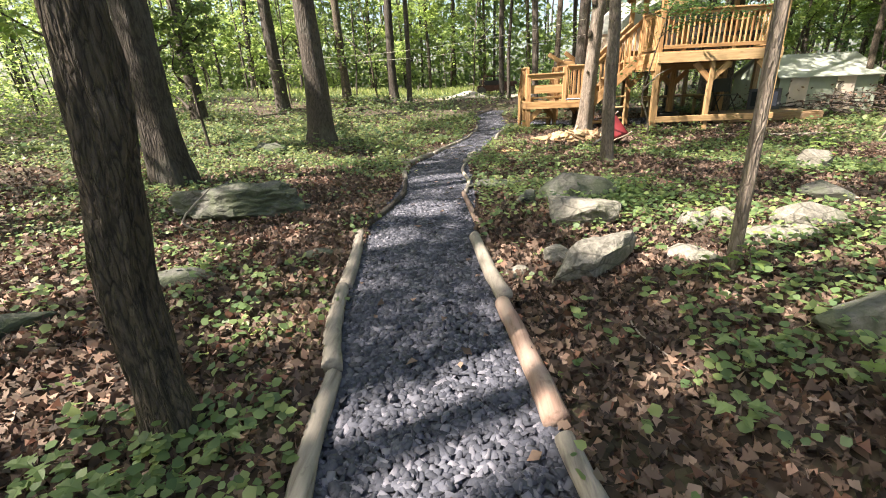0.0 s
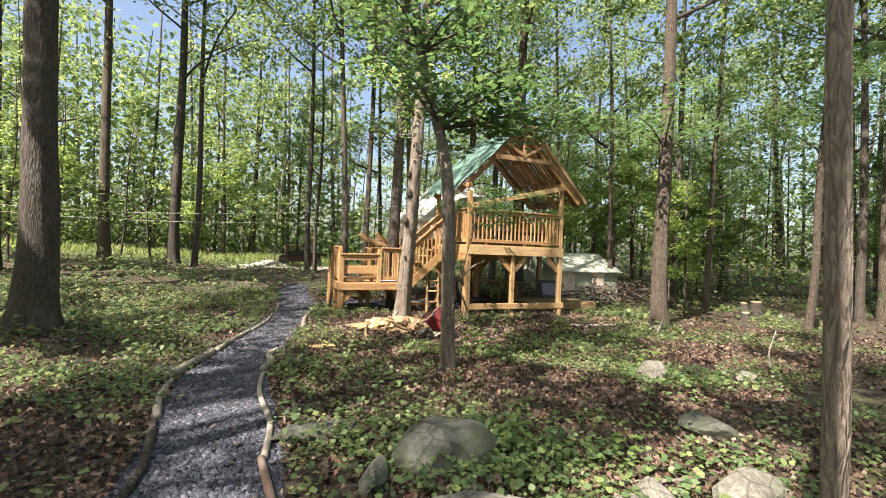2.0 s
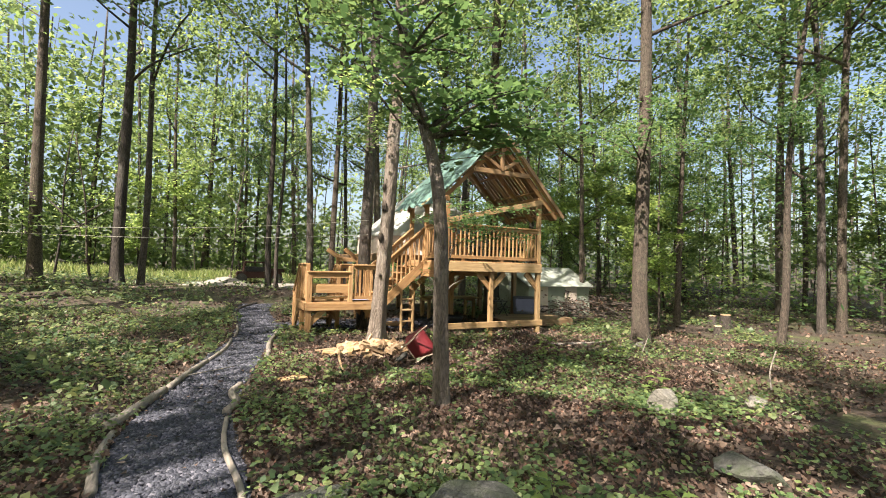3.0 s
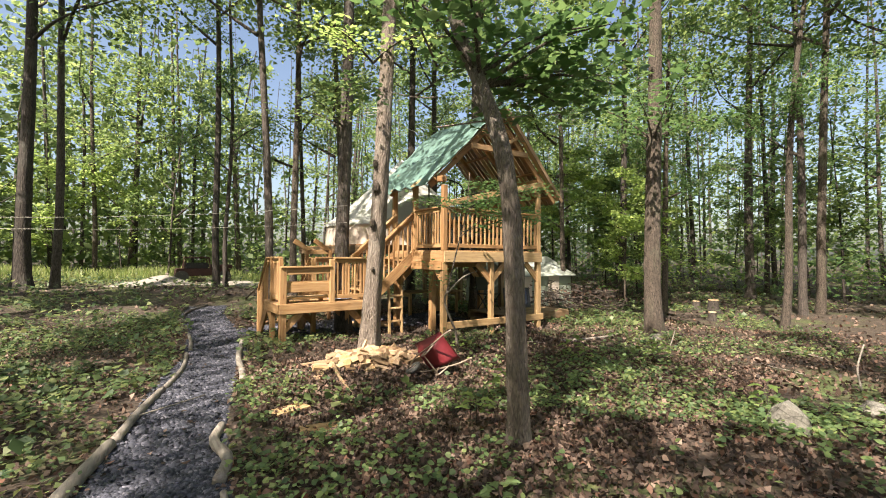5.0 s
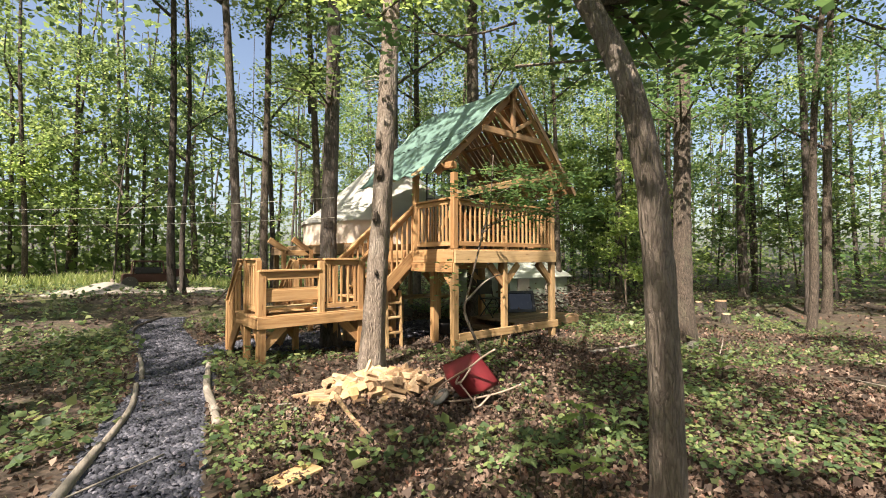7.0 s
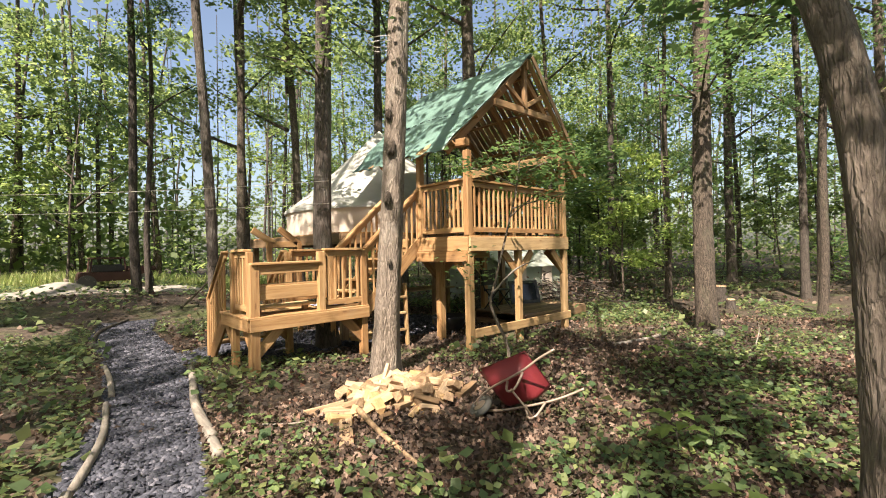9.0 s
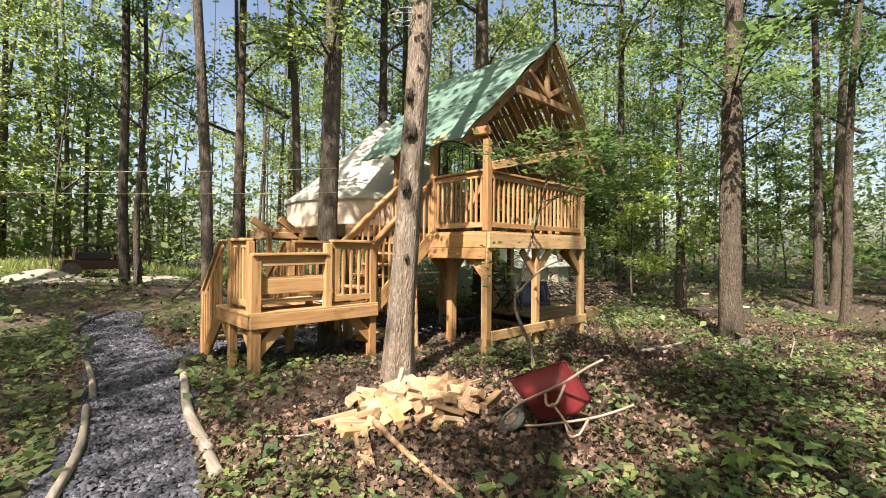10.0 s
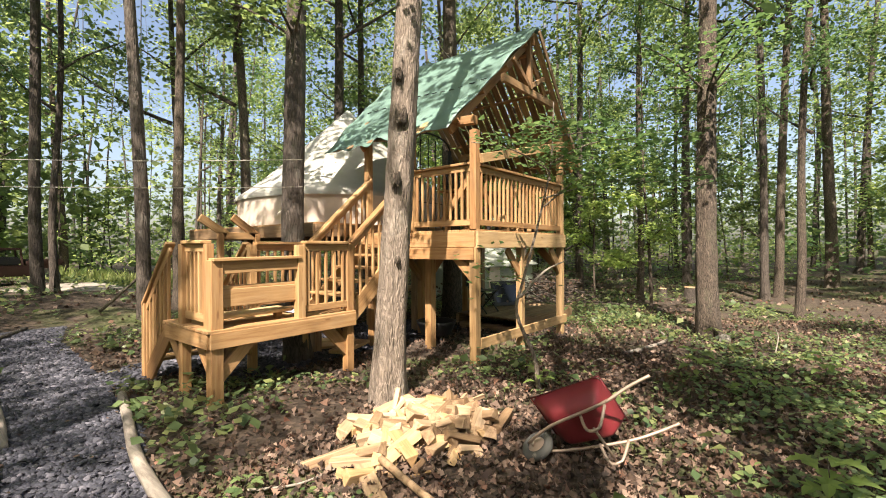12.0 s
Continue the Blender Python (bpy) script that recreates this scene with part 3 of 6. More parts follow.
EDGE_AND_SHADE_TREES = [
    (9.2, 15.9, 0.42, (0.1, 0.2), M_BARK_DARK, 0, "dark tree trunk rising behind the treehouse deck"), (9.6, 20.6, 0.36, (0.1, 0.1), M_BARK, 4, ""), (11.3, 21.5, 0.30, (0.1, 0.1), M_BARK, 1, ""),
    (16.3, 15.6, 0.26, (0.2, 0.1), M_BARK, 2, ""), (21.0, 13.0, 0.34, (0.2, 0.1), M_BARK, 0, ""), (21.5, 8.6, 0.36, (0.1, 0.3), M_BARK_DARK, 1, ""),
    # this row: trees out of view, added to shade the path and near ground
    (-6.4, -1.9, 0.22, (0, 0), M_BARK, 1, ""), (-4.6, -0.6, 0.26, (0, 0), M_BARK, 2, ""), (-7.5, -4.4, 0.30, (0, 0), M_BARK, 4, ""), (-11.0, -1.6, 0.30, (0, 0), M_BARK, 0, ""), (-9.0, 2.1, 0.34, (0, 0), M_BARK, 0, ""), (-4.4, 4.1, 0.30, (0, 0), M_BARK, 3, ""),
    (13.0, 5.9, 0.24, (0.5, -0.2), M_BARK, 3, ""), (-10.5, 11.5, 0.38, (-0.4, 0.3), M_BARK_DARK, 4, ""), (-9.5, 9.0, 0.34, (-0.3, 0.3), M_BARK, 2, ""),
]
NEAR_TREES = CLEARING_TREES + WOODLAND_TREES + EDGE_AND_SHADE_TREES
# height, and how far the stem of the leaning maple has bent by then
MAPLE_SPINE = [(p.z, p.x, p.y) for p in smooth_line([(0, 0, 0), (-0.035, 0.02, 1.2), (-0.03, 0.05, 1.7), (-0.03, 0.09, 2.1), (-0.04, 0.22, 2.7), (-0.08, 0.47, 3.3), (-0.17, 0.70, 3.9), (-0.32, 0.90, 5.0), (-0.5, 1.1, 8.0), (-0.6, 1.2, 12.5)], 6)]
RUGGED = {(0.08, 2.36): (260, 0.17), (-2.95, 7.05): (150, 0.05), (4.25, 12.95): (150, 0.05), (3.46, 8.17): (160, 0.06), (10.1, 10.78): (120, 0.06)}
for x, y, dia, lean, bark, k, label in NEAR_TREES:
    slim = dia < 0.2
    tree(x, y, dia, lean, 18.0 if x == 0.08 else 12.5 if slim else 18.0, k, bark, label, 0.0 if x < 1 and slim else 0.09 if slim else 0.05, scale=1.0 if x == 3.46 else 0.55 if slim or (x, y) == (-2.95, 7.05) else 1.0,
         leaf=M_LEAF_DARK if slim else None, rings=RUGGED[(x, y)][0] if (x, y) in RUGGED else 36, rugged=RUGGED[(x, y)][1] if (x, y) in RUGGED else 0.0, kink=0.065 if x == 0.08 else 0.0, crown_at=(0.7, 0.2, 2.5) if x == 0.08 else (-0.3, 0.88, 0) if x == 3.46 else None, spine=MAPLE_SPINE if x == 3.46 else None,
         crown="maple" if x == 3.46 else "" if slim or (x, y) == (-2.95, 7.05) else "wide")

KEEP = [p[:2] for p in NEAR_TREES if p[0] not in (-6.4, -9.0)] + [(-8.6, 4.3), (-6.4, -1.9), (-9.0, 0.4)]


def clear(x, y, gap):
    return all((x - a) ** 2 + (y - b) ** 2 > gap * gap for a, b in KEEP)


SUNNY = [(3.5, 4.6), (2.6, 4.3), (4.6, 5.0), (3.6, 12.0), (4.6, 11.2), (5.6, 10.4), (6.8, 12.0), (1.3, 2.9), (5.0, 27.0), (2.0, 25.0), (-4.0, 18.0), (-7.0, 22.0), (-1.0, 21.0), (-5.0, 13.0), (-3.0, 15.5), (-7.5, 15.0), (-1.5, 10.0), (-5.0, 9.5), (-10.0, 19.0), (10.5, 9.0), (9.0, 7.5), (12.5, 11.5), (-8.0, 29.5), (-4.0, 30.5), (0.0, 30.5), (4.0, 30.5), (7.5, 31.0)]


def in_the_sun(x, y):
    """Whether a crown here would close one of the gaps in the canopy."""
    k = math.tan(radians(90 - SUN_ELEV))
    for sx, sy in SUNNY:
        for h in (6, 9, 12, 15):
            if math.hypot(x - sx - sd.x / math.hypot(sd.x, sd.y) * k * h, y - sy - sd.y / math.hypot(sd.x, sd.y) * k * h) < 2.9:
                return True
    return False


def open_ground(x, y):
    """The clearing with path, walk and treehouse, and the views across it."""
    if -4.2 < x < 12 and -4 < y < 17:
        return True
    if 4.3 < x < 12.5 and 12 < y < 21:
        return True
    if -9 < x < 10 and 27.5 < y < 33.5:
        return True
    return abs(x - 2.0) < 3.2 and y < 27 and y > 10


r = np.random.default_rng(31)
count = 0
while count < 84:
    x, y = r.uniform(-28, 36), r.uniform(-14, 42)
    if open_ground(x, y) or not clear(x, y, 2.4) or in_the_sun(x, y):
        continue
    if y < 4 and -3 < x < 26 and x > 4 and count % 3:
        continue
    KEEP.append((x, y))
    tree(x, y, r.uniform(0.10, 0.32), (r.uniform(-0.8, 0.8), r.uniform(-0.8, 0.8)), r.uniform(15.5, 19.5), count % 5, (M_BARK, M_BARK_DARK, M_BARK)[count % 3], limbs_n=3, rings=14)
    count += 1
count = 0
while count < 92:
    x, y = r.uniform(-22, 32), r.uniform(-6, 40)
    if open_ground(x, y) or not clear(x, y, 1.0) or math.hypot(x - 1, y - 5) < 7.5:
        continue
    KEEP.append((x, y))
    tree(x, y, r.uniform(0.035, 0.09), (r.uniform(-0.6, 0.6), r.uniform(-0.6, 0.6)), r.uniform(5.5, 8.0), count % 4, (M_BARK_DARK, M_BARK)[count % 2], kind="sap",
         scale=r.uniform(0.8, 1.25), leaf=(M_LEAF_BRIGHT, M_LEAF)[count % 2], group="understorey saplings", limbs_n=3)
    count += 1


def far_woods():
    q = np.random.default_rng(5)
    n = 76000
    an, d = q.uniform(0, 2 * math.pi, n), 27 + 45 * q.random(n) ** 0.8
    x, y = 3 + d * np.sin(an), 8 + d * np.cos(an)
    tall = 17 * (0.65 + 0.35 * np.sin(an * 9) * np.sin(an * 23 + 1))
    z = gz(x, y) + 0.4 + tall * q.random(n) ** 1.5
    lv = leaves(np.stack([x, y, z], -1), 0.5, 0.45, q)
    m = 15000
    x, y = q.uniform(-22, 8, m), q.uniform(35, 48, m)
    lv = np.concatenate([lv, leaves(np.stack([x, y, gz(x, y) + 0.3 + 15 * q.random(m) ** 1.2], -1), 0.5, 0.35, q)])
    quads_object("far_woods", lv, M_LEAF, "distant green woodland foliage", "woods")
    vs, fs = [], []
    for i in range(420):
        a, dd = q.uniform(0, 2 * math.pi), q.uniform(28 if i < 240 else 22, 66 if i < 240 else 44)
        px, py = 3 + dd * math.sin(a), 8 + dd * math.cos(a)
        b = g3(px, py, -0.2)
        w = q.uniform(0.09, 0.2) if i < 240 else q.uniform(0.025, 0.06)
        if open_ground(px, py):
            continue
        v, f = tube([b, b + Vector((q.uniform(-0.4, 0.4), q.uniform(-0.4, 0.4), 8)), b + Vector((q.uniform(-1, 1), q.uniform(-1, 1), 17))], [w, w * 0.8, w * 0.3], 6, 0, i, False)
        o = len(vs)
        vs += v
        fs += [tuple(k + o for k in g) for g in f]
    tagged(new("far_trunks", mesh_from("far_trunks", vs, fs, M_BARK, True)), "distant grey tree trunks in the woods", "woods", kind="stuff")


def understorey():
    """Loose leaf clouds between the trunks, all round the clearing."""
    q = np.random.default_rng(23)
    cs = []
    while len(cs) < 1700:
        a, d = q.uniform(0, 2 * math.pi), q.uniform(15, 36)
        x, y = 4 + d * math.sin(a), 8 + d * math.cos(a)
        if open_ground(x, y) or (x < 4.5 and x > -1 and y < 27 and y > 5) or (y > 22 and in_the_sun(x, y)):
            continue
        if len(cs) > 1250 and (x > 2 or y < 10):
            continue
        cs.append((x, y, float(gz(x, y)) + 0.5 + 10.5 * q.random() ** 1.1))
    cs = np.array(cs)
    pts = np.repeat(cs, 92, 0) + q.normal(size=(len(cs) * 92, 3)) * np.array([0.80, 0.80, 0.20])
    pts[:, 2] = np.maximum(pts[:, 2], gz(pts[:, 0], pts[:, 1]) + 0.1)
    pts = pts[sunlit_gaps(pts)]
    # clusters east of the clearing; their dark leaf colour stands in for shade
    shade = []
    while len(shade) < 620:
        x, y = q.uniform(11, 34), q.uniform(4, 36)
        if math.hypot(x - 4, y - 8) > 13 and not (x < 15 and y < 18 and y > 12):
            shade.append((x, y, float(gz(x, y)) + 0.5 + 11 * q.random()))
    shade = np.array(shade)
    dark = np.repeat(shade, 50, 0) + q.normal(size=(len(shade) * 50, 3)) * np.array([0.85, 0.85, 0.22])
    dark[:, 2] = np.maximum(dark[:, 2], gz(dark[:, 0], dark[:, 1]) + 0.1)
    quads_object("shaded_understorey", leaves(dark, 0.20, 0.6, q), M_LEAF_DARK, "understorey leaves deep in the woods, coloured dark as if shaded", "foliage")
    # lighter leaf colour adds to the sun on this understorey
    quads_object("understorey_foliage", leaves(pts, 0.165, 0.6, q), M_LEAF_BRIGHT, "understorey leaves between the trunks, coloured bright as if sunlit", "foliage")


far_woods()
understorey()


# ---- forest floor ----
def scatter(n, x0, x1, y0, y1, q, keep=0.0):
    x, y = q.uniform(x0, x1, n), q.uniform(y0, y1, n)
    ok = on_path(x, y) > keep
    return x[ok], y[ok]


def patchy(x, y, s=0.8):
    return np.sin(x * s * 1.7 + 1.3 * np.sin(y * s)) + np.sin(y * s * 1.9 + 1.1 * np.sin(x * s * 1.3 + 2)) + 0.7 * np.sin((x + y) * s * 3.1)


def floor_cover():
    q = np.random.default_rng(9)
    parts = []
    for n, box, size in ((50000, (-4.5, 6.5, 0.2, 9.5), 0.056), (44000, (-8, 13, 6, 18), 0.064), (12000, (-20, 26, 4, 34), 0.11)):
        x, y = scatter(n, *box, q, 0.02)
        z = gz(x, y) + q.uniform(0.008, 0.042, len(x))
        parts.append(leaves(np.stack([x, y, z], -1), size, 0.2, q, 0.7, 0.45))
    x, y = scatter(25000, -2.6, 4.6, 0.3, 5.4, q, 0.02)
    near = leaves(np.stack([x, y, gz(x, y) + q.uniform(0.01, 0.05, len(x))], -1), 0.060, 0.22, q, 0.72, 0.6, 2)
    x, y = scatter(17000, 1.8, 8.2, 7.6, 12.9, q, 0.02)
    far = leaves(np.stack([x, y, gz(x, y) + q.uniform(0.01, 0.045, len(x))], -1), 0.058, 0.22, q, 0.72, 0.6, 2)
    near = np.concatenate([near, far])
    quads_object("dry_leaves", near, M_LITTER, "curled brown oak and maple leaves beside the path", "leaf litter")
    x, y = q.uniform(-0.2, 2.4, 260), q.uniform(1, 15, 260)
    parts.append(leaves(np.stack([x, y, gz(x, y) + 0.025], -1), 0.06, 0.8, q, 0.7, 0.3))
    quads_object("leaf_litter", np.concatenate(parts), M_LITTER, "dry brown fallen leaves covering the ground", "leaf litter")
    parts = []
    for n, box, size, per in ((13500, (-9, 14, 6, 19), 0.064, 6), (15000, (-24, 28, 10, 40), 0.125, 5)):
        x, y = scatter(n, *box, q, 0.06)
        ok = (patchy(x, y) + q.normal(0, 0.55, len(x)) + 1.5 * (x < 0.2) + 0.5 * smoothstep(9, 16, y)) > 0.55
        ok &= (np.hypot((x - 5.8) / 2.4, (y - 10.9) / 1.5) > 1) | (q.random(len(x)) < 0.35)
        ok &= ~((x > 2.4) & (x < 5.2) & (y > 11.0) & (y < 13.4)) & ~((x > 4.6) & (x < 9.0) & (y > 13.1) & (y < 20))
        x, y = x[ok], y[ok]
        px = np.repeat(x, per) + q.normal(0, size * 1.0, len(x) * per)
        py = np.repeat(y, per) + q.normal(0, size * 1.0, len(x) * per)
        z = gz(px, py) + np.abs(q.normal(0.0, size * 0.9, len(px))) + 0.03
        parts.append(leaves(np.stack([px, py, z], -1), size, 0.6, q, 0.8, 0.2))
    quads_object("ground_plants", np.concatenate(parts), M_HERB, "low green woodland plants and seedlings", "ground plants")
    parts = []
    x, y = scatter(5600, -4.5, 7, 0.2, 9.5, q, 0.06)
    ok = (patchy(x, y) + q.normal(0, 0.55, len(x)) + 0.4 * (x < -1.5) + 0.5 * smoothstep(9, 16, y)) > 0.55
    px, py = np.repeat(x[ok], 5) + q.normal(0, 0.05, ok.sum() * 5), np.repeat(y[ok], 5) + q.normal(0, 0.05, ok.sum() * 5)
    z = gz(px, py) + np.abs(q.normal(0.0, 0.05, len(px))) + 0.03
    parts.append(leaves(np.stack([px, py, z], -1), 0.044, 0.6, q, 0.85, 0.2, True))
    for n, cx, cy, sx, sy, size in ((230, 3.4, 2.9, 0.7, 0.45, 0.052), (330, 4.0, 4.7, 0.8, 0.7, 0.05), (260, 2.75, 5.75, 0.5, 0.4, 0.055), (90, 0.12, 2.05, 0.26, 0.32, 0.05), (30, 0.62, 1.9, 0.08, 0.3, 0.045),
                                    (200, 2.2, 8.2, 0.7, 0.8, 0.052), (160, 5.9, 6.9, 0.5, 0.35, 0.06), (110, -1.6, 4.0, 0.7, 0.6, 0.05), (170, 6.8, 9.6, 0.9, 0.6, 0.065), (110, 1.9, 11.2, 0.4, 0.6, 0.05)):
        x, y = q.normal(cx, sx, n), q.normal(cy, sy, n)
        ok = on_path(x, y) > 0.05
        x, y = x[ok], y[ok]
        px, py = np.repeat(x, 6) + q.normal(0, size * 0.9, len(x) * 6), np.repeat(y, 6) + q.normal(0, size * 0.9, len(x) * 6)
        z = gz(px, py) + np.abs(q.normal(0.02, size * 0.9, len(px))) + 0.04
        parts.append(leaves(np.stack([px, py, z], -1), size, 0.65, q, 0.85, 0.2, True))
    quads_object("seedling_patch", np.concatenate(parts), M_SEEDLING, "patches of broad-leaved light green seedlings", "ground plants")


floor_cover()


def meadow():
    """Sunlit long grass in the clearing behind the old truck."""
    q = np.random.default_rng(77)
    n = 13000
    x, y = q.uniform(-11, 11, n), q.uniform(26.8, 34.5, n)
    ok = patchy(x, y, 0.5) + q.normal(0, 0.5, n) > -0.3
    x, y = x[ok], y[ok]
    n = len(x)
    h = q.uniform(0.15, 0.6, n)
    b = np.stack([x, y, gz(x, y) - 0.02], -1)
    a = q.uniform(0, 6.28, n)
    side = np.stack([np.cos(a), np.sin(a), 0 * a], -1) * q.uniform(0.015, 0.04, n)[:, None]
    tip = b + np.stack([q.normal(0, 0.14, n), q.normal(0, 0.14, n), h], -1)
    mid = (b + tip) / 2 + np.array([0, 0, 0.05])
    quads_object("meadow_grass", np.stack([b - side, mid - side * 0.8, tip, mid + side * 0.8], 1), M_GRASS, "long sunlit yellow-green grass in the clearing", "grass")


meadow()


def gravel():
    q = np.random.default_rng(12)
    base = np.array([(-1, -1, -.6), (1, -1, -.7), (1.1, 1, -.5), (-.9, 1, -.6), (-.7, -.6, .6), (.7, -.7, .5), (.6, .7, .7), (-.6, .6, .45)])
    fc = np.array([(0, 1, 5, 4), (1, 2, 6, 5), (2, 3, 7, 6), (3, 0, 4, 7), (4, 5, 6, 7)])
    xs, ys, ss = [], [], []
    for n, y0, y1, s in ((27000, 0.6, 9.6, 0.0138), (12000, 9.6, 19.3, 0.0165)):
        y = q.uniform(y0, y1, n)
        x = path_x(y) + q.uniform(-0.5, 0.5, n)
        xs.append(x), ys.append(y), ss.append(s * q.uniform(0.6, 1.35, n))
    x = q.uniform(1.9, 8.3, 5000)
    xs.append(x), ys.append(16.0 + q.uniform(-1.1, 1.1, 5000)), ss.append(0.02 * q.uniform(0.6, 1.35, 5000))
    x, y, s = map(np.concatenate, (xs, ys, ss))
    ok = on_path(x, y) < 0.02 + 0.03 * q.random(len(x))
    x, y, s = x[ok], y[ok], s[ok]
    n = len(x)
    v = base[None] * s[:, None, None] * q.uniform(0.6, 1.4, (n, 1, 3)) * np.array([1.25, 0.8, 0.7]) + q.normal(0, 0.15, (n, 8, 3)) * s[:, None, None]
    a, e = q.uniform(0, 6.28, n), q.normal(0, 0.5, n)
    ca, sa, ce, se = np.cos(a), np.sin(a), np.cos(e), np.sin(e)
    rx = np.stack([ca, -sa * ce, sa * se, sa, ca * ce, -ca * se, 0 * a, se, ce], -1).reshape(n, 3, 3)
    v = np.einsum("nij,nkj->nki", rx, v)
    v += np.stack([x, y, gz(x, y) - 0.012 + 0.6 * s], -1)[:, None]
    corners = v[:, fc].reshape(-1, 3)
    me = bpy.data.meshes.new("gravel")
    me.vertices.add(n * 8)
    me.vertices.foreach_set("co", v.astype(np.float32).ravel())
    idx = (np.arange(n)[:, None, None] * 8 + fc[None]).astype(np.int32).ravel()
    me.loops.add(len(idx))
    me.loops.foreach_set("vertex_index", idx)
    me.polygons.add(n * 5)
    me.polygons.foreach_set("loop_start", np.arange(0, n * 20, 4, dtype=np.int32))
    me.update(calc_edges=True)
    me.materials.append(M_GRAVEL)
    tagged(new("gravel", me), "loose blue-grey crushed stone on the footpath", "gravel", kind="stuff")


gravel()


def edging(pts, rad, label, bark=None, sides=10, taper=0.85):
    line = smooth_line([g3(x, y, rad * 0.55) for x, y in pts], 6)
    o = line[0].copy()
    v, f = tube([p - o for p in line], np.linspace(rad, rad * taper, len(line)), sides, 0.07, int(o.y * 100))
    ob = new("edging_log", mesh_from("edging_log", v, f, bark or M_DRIFT, True))
    ob.location = o
    return tagged(ob, label, "log", "path edging logs")


LOGS = [
    ([(0.78, 1.5), (0.66, 2.2), (0.62, 2.68)], 0.045, "bare grey edging log beside the gravel", None),
    ([(0.60, 2.72), (0.50, 3.1), (0.42, 3.6)], 0.05, "bare grey curved edging log beside the gravel", None),
    ([(0.43, 3.62), (0.38, 4.1), (0.28, 4.75)], 0.05, "bare grey edging log beside the gravel", None),
    ([(0.27, 4.9), (0.40, 5.6), (0.47, 6.3), (0.36, 7.2)], 0.034, "thin bent branch edging the gravel", M_BARK),
    ([(0.36, 7.3), (0.26, 8.0), (0.25, 8.7)], 0.04, "thin grey branch edging the gravel", None),
    ([(1.72, 1.6), (1.63, 2.0), (1.58, 2.3)], 0.044, "short bare edging log beside the gravel", None),
    ([(1.57, 2.38), (1.52, 2.8), (1.44, 3.35)], 0.054, "reddish barked edging log beside the gravel", M_DRIFT_RED),
    ([(1.46, 3.42), (1.38, 3.9), (1.30, 4.55)], 0.055, "bare grey edging log beside the gravel", None),
    ([(1.42, 4.4), (1.30, 5.3), (1.20, 6.2)], 0.03, "thin reddish branch edging the gravel", M_DRIFT_RED),
    ([(1.22, 6.2), (1.27, 6.9), (1.18, 7.9), (1.22, 8.8)], 0.028, "thin bent branch edging the gravel", M_DRIFT),
    ([(0.18, 8.9), (0.34, 9.6), (0.52, 10.35)], 0.06, "thick grey edging log beside the gravel", None),
    ([(0.55, 10.45), (0.72, 11.2), (0.98, 12.1)], 0.045, "grey edging branch beside the gravel", None),
    ([(1.02, 12.2), (1.28, 13.2), (1.42, 14.3)], 0.035, "thin edging branch beside the gravel", None),
    ([(1.22, 9.0), (1.34, 9.4), (1.30, 9.9), (1.42, 10.3)], 0.05, "pale bent edging log beside the gravel", None),
    ([(1.92, 12.0), (1.97, 12.35)], 0.05, "short edging log end beside the gravel", None),
    ([(1.99, 12.43), (2.12, 13.5), (2.36, 14.6), (2.52, 15.35)], 0.05, "long straight pale edging log beside the gravel", None),
    ([(1.50, 14.6), (1.58, 15.5), (1.62, 16.4)], 0.035, "thin edging branch beside the gravel", None),
    ([(1.58, 17.6), (1.75, 18.6), (2.3, 19.4)], 0.035, "thin edging branch at the path bend", M_BARK),
]
for pts, rad, label, bark in LOGS:
    edging(pts, rad, label, bark)


def rock(x, y, sx, sy, sz, turn, label, moss=False, seed=1, sink=0.3, sub=3, block=0.0, crag=1.0):
    bm = bmesh.new()
    bmesh.ops.create_icosphere(bm, subdivisions=sub, radius=1)
    o = Vector((seed * 3.7, seed * 1.3, 0))
    q = random.Random(seed * 7 + 3)
    cuts = [(Vector((q.gauss(0, 1), q.gauss(0, 1), q.gauss(0.15, 0.8))).normalized(), q.uniform(0.56, 0.88)) for _ in range(13)]
    for v in bm.verts:
        p = v.co.copy()
        if block:
            m = max(abs(p.x), abs(p.y), abs(p.z))
            p = p.lerp(p / m * 0.85, block)
        p *= 1 + 0.30 * noise.noise(p * 1.1 + o)
        for n, d in cuts:
            k = p.dot(n) - d
            if k > 0:
                p -= n * k * 0.94
        p *= 1 + crag * (0.05 * noise.noise(p * 3.1 + o) + 0.035 * noise.noise(p * 8 + o))
        v.co = Vector((p.x * sx, p.y * sy, p.z * sz)) * 0.58
    ob = part("rock", bm, M_ROCK_MOSS if moss else M_ROCK, None)
    ob.matrix_basis = Matrix.Translation(g3(x, y, sz * (0.5 - sink))) @ Matrix.Rotation(radians(turn), 4, "Z")
    return tagged(ob, label, "rock", "field stones")


rock(-1.2, 5.55, 1.5, 0.7, 0.42, 4, "long low grey boulder with moss patches in leaf litter", True, 31, 0.2, 5, 0.35, 2.2)
rock(2.10, 3.86, 0.74, 0.24, 0.32, 46, "long pale sharp-edged stone slab lying in leaves", False, 2, 0.26, 4, 0.6, 1.4)
rock(1.90, 4.06, 0.30, 0.24, 0.13, 70, "small flat tan stone beside the path", False, 3, 0.3, 3, 0.5)
rock(1.58, 3.86, 0.20, 0.16, 0.08, 20, "small low tan stone next to an edging log", False, 23)
rock(2.26, 4.80, 0.58, 0.40, 0.36, 10, "blocky grey-green stone among leaves", False, 4, 0.26, 4, 0.6, 1.5)
rock(2.52, 5.80, 0.85, 0.5, 0.44, 20, "broad mossy boulder overgrown with plants", True, 5, 0.3, 4)
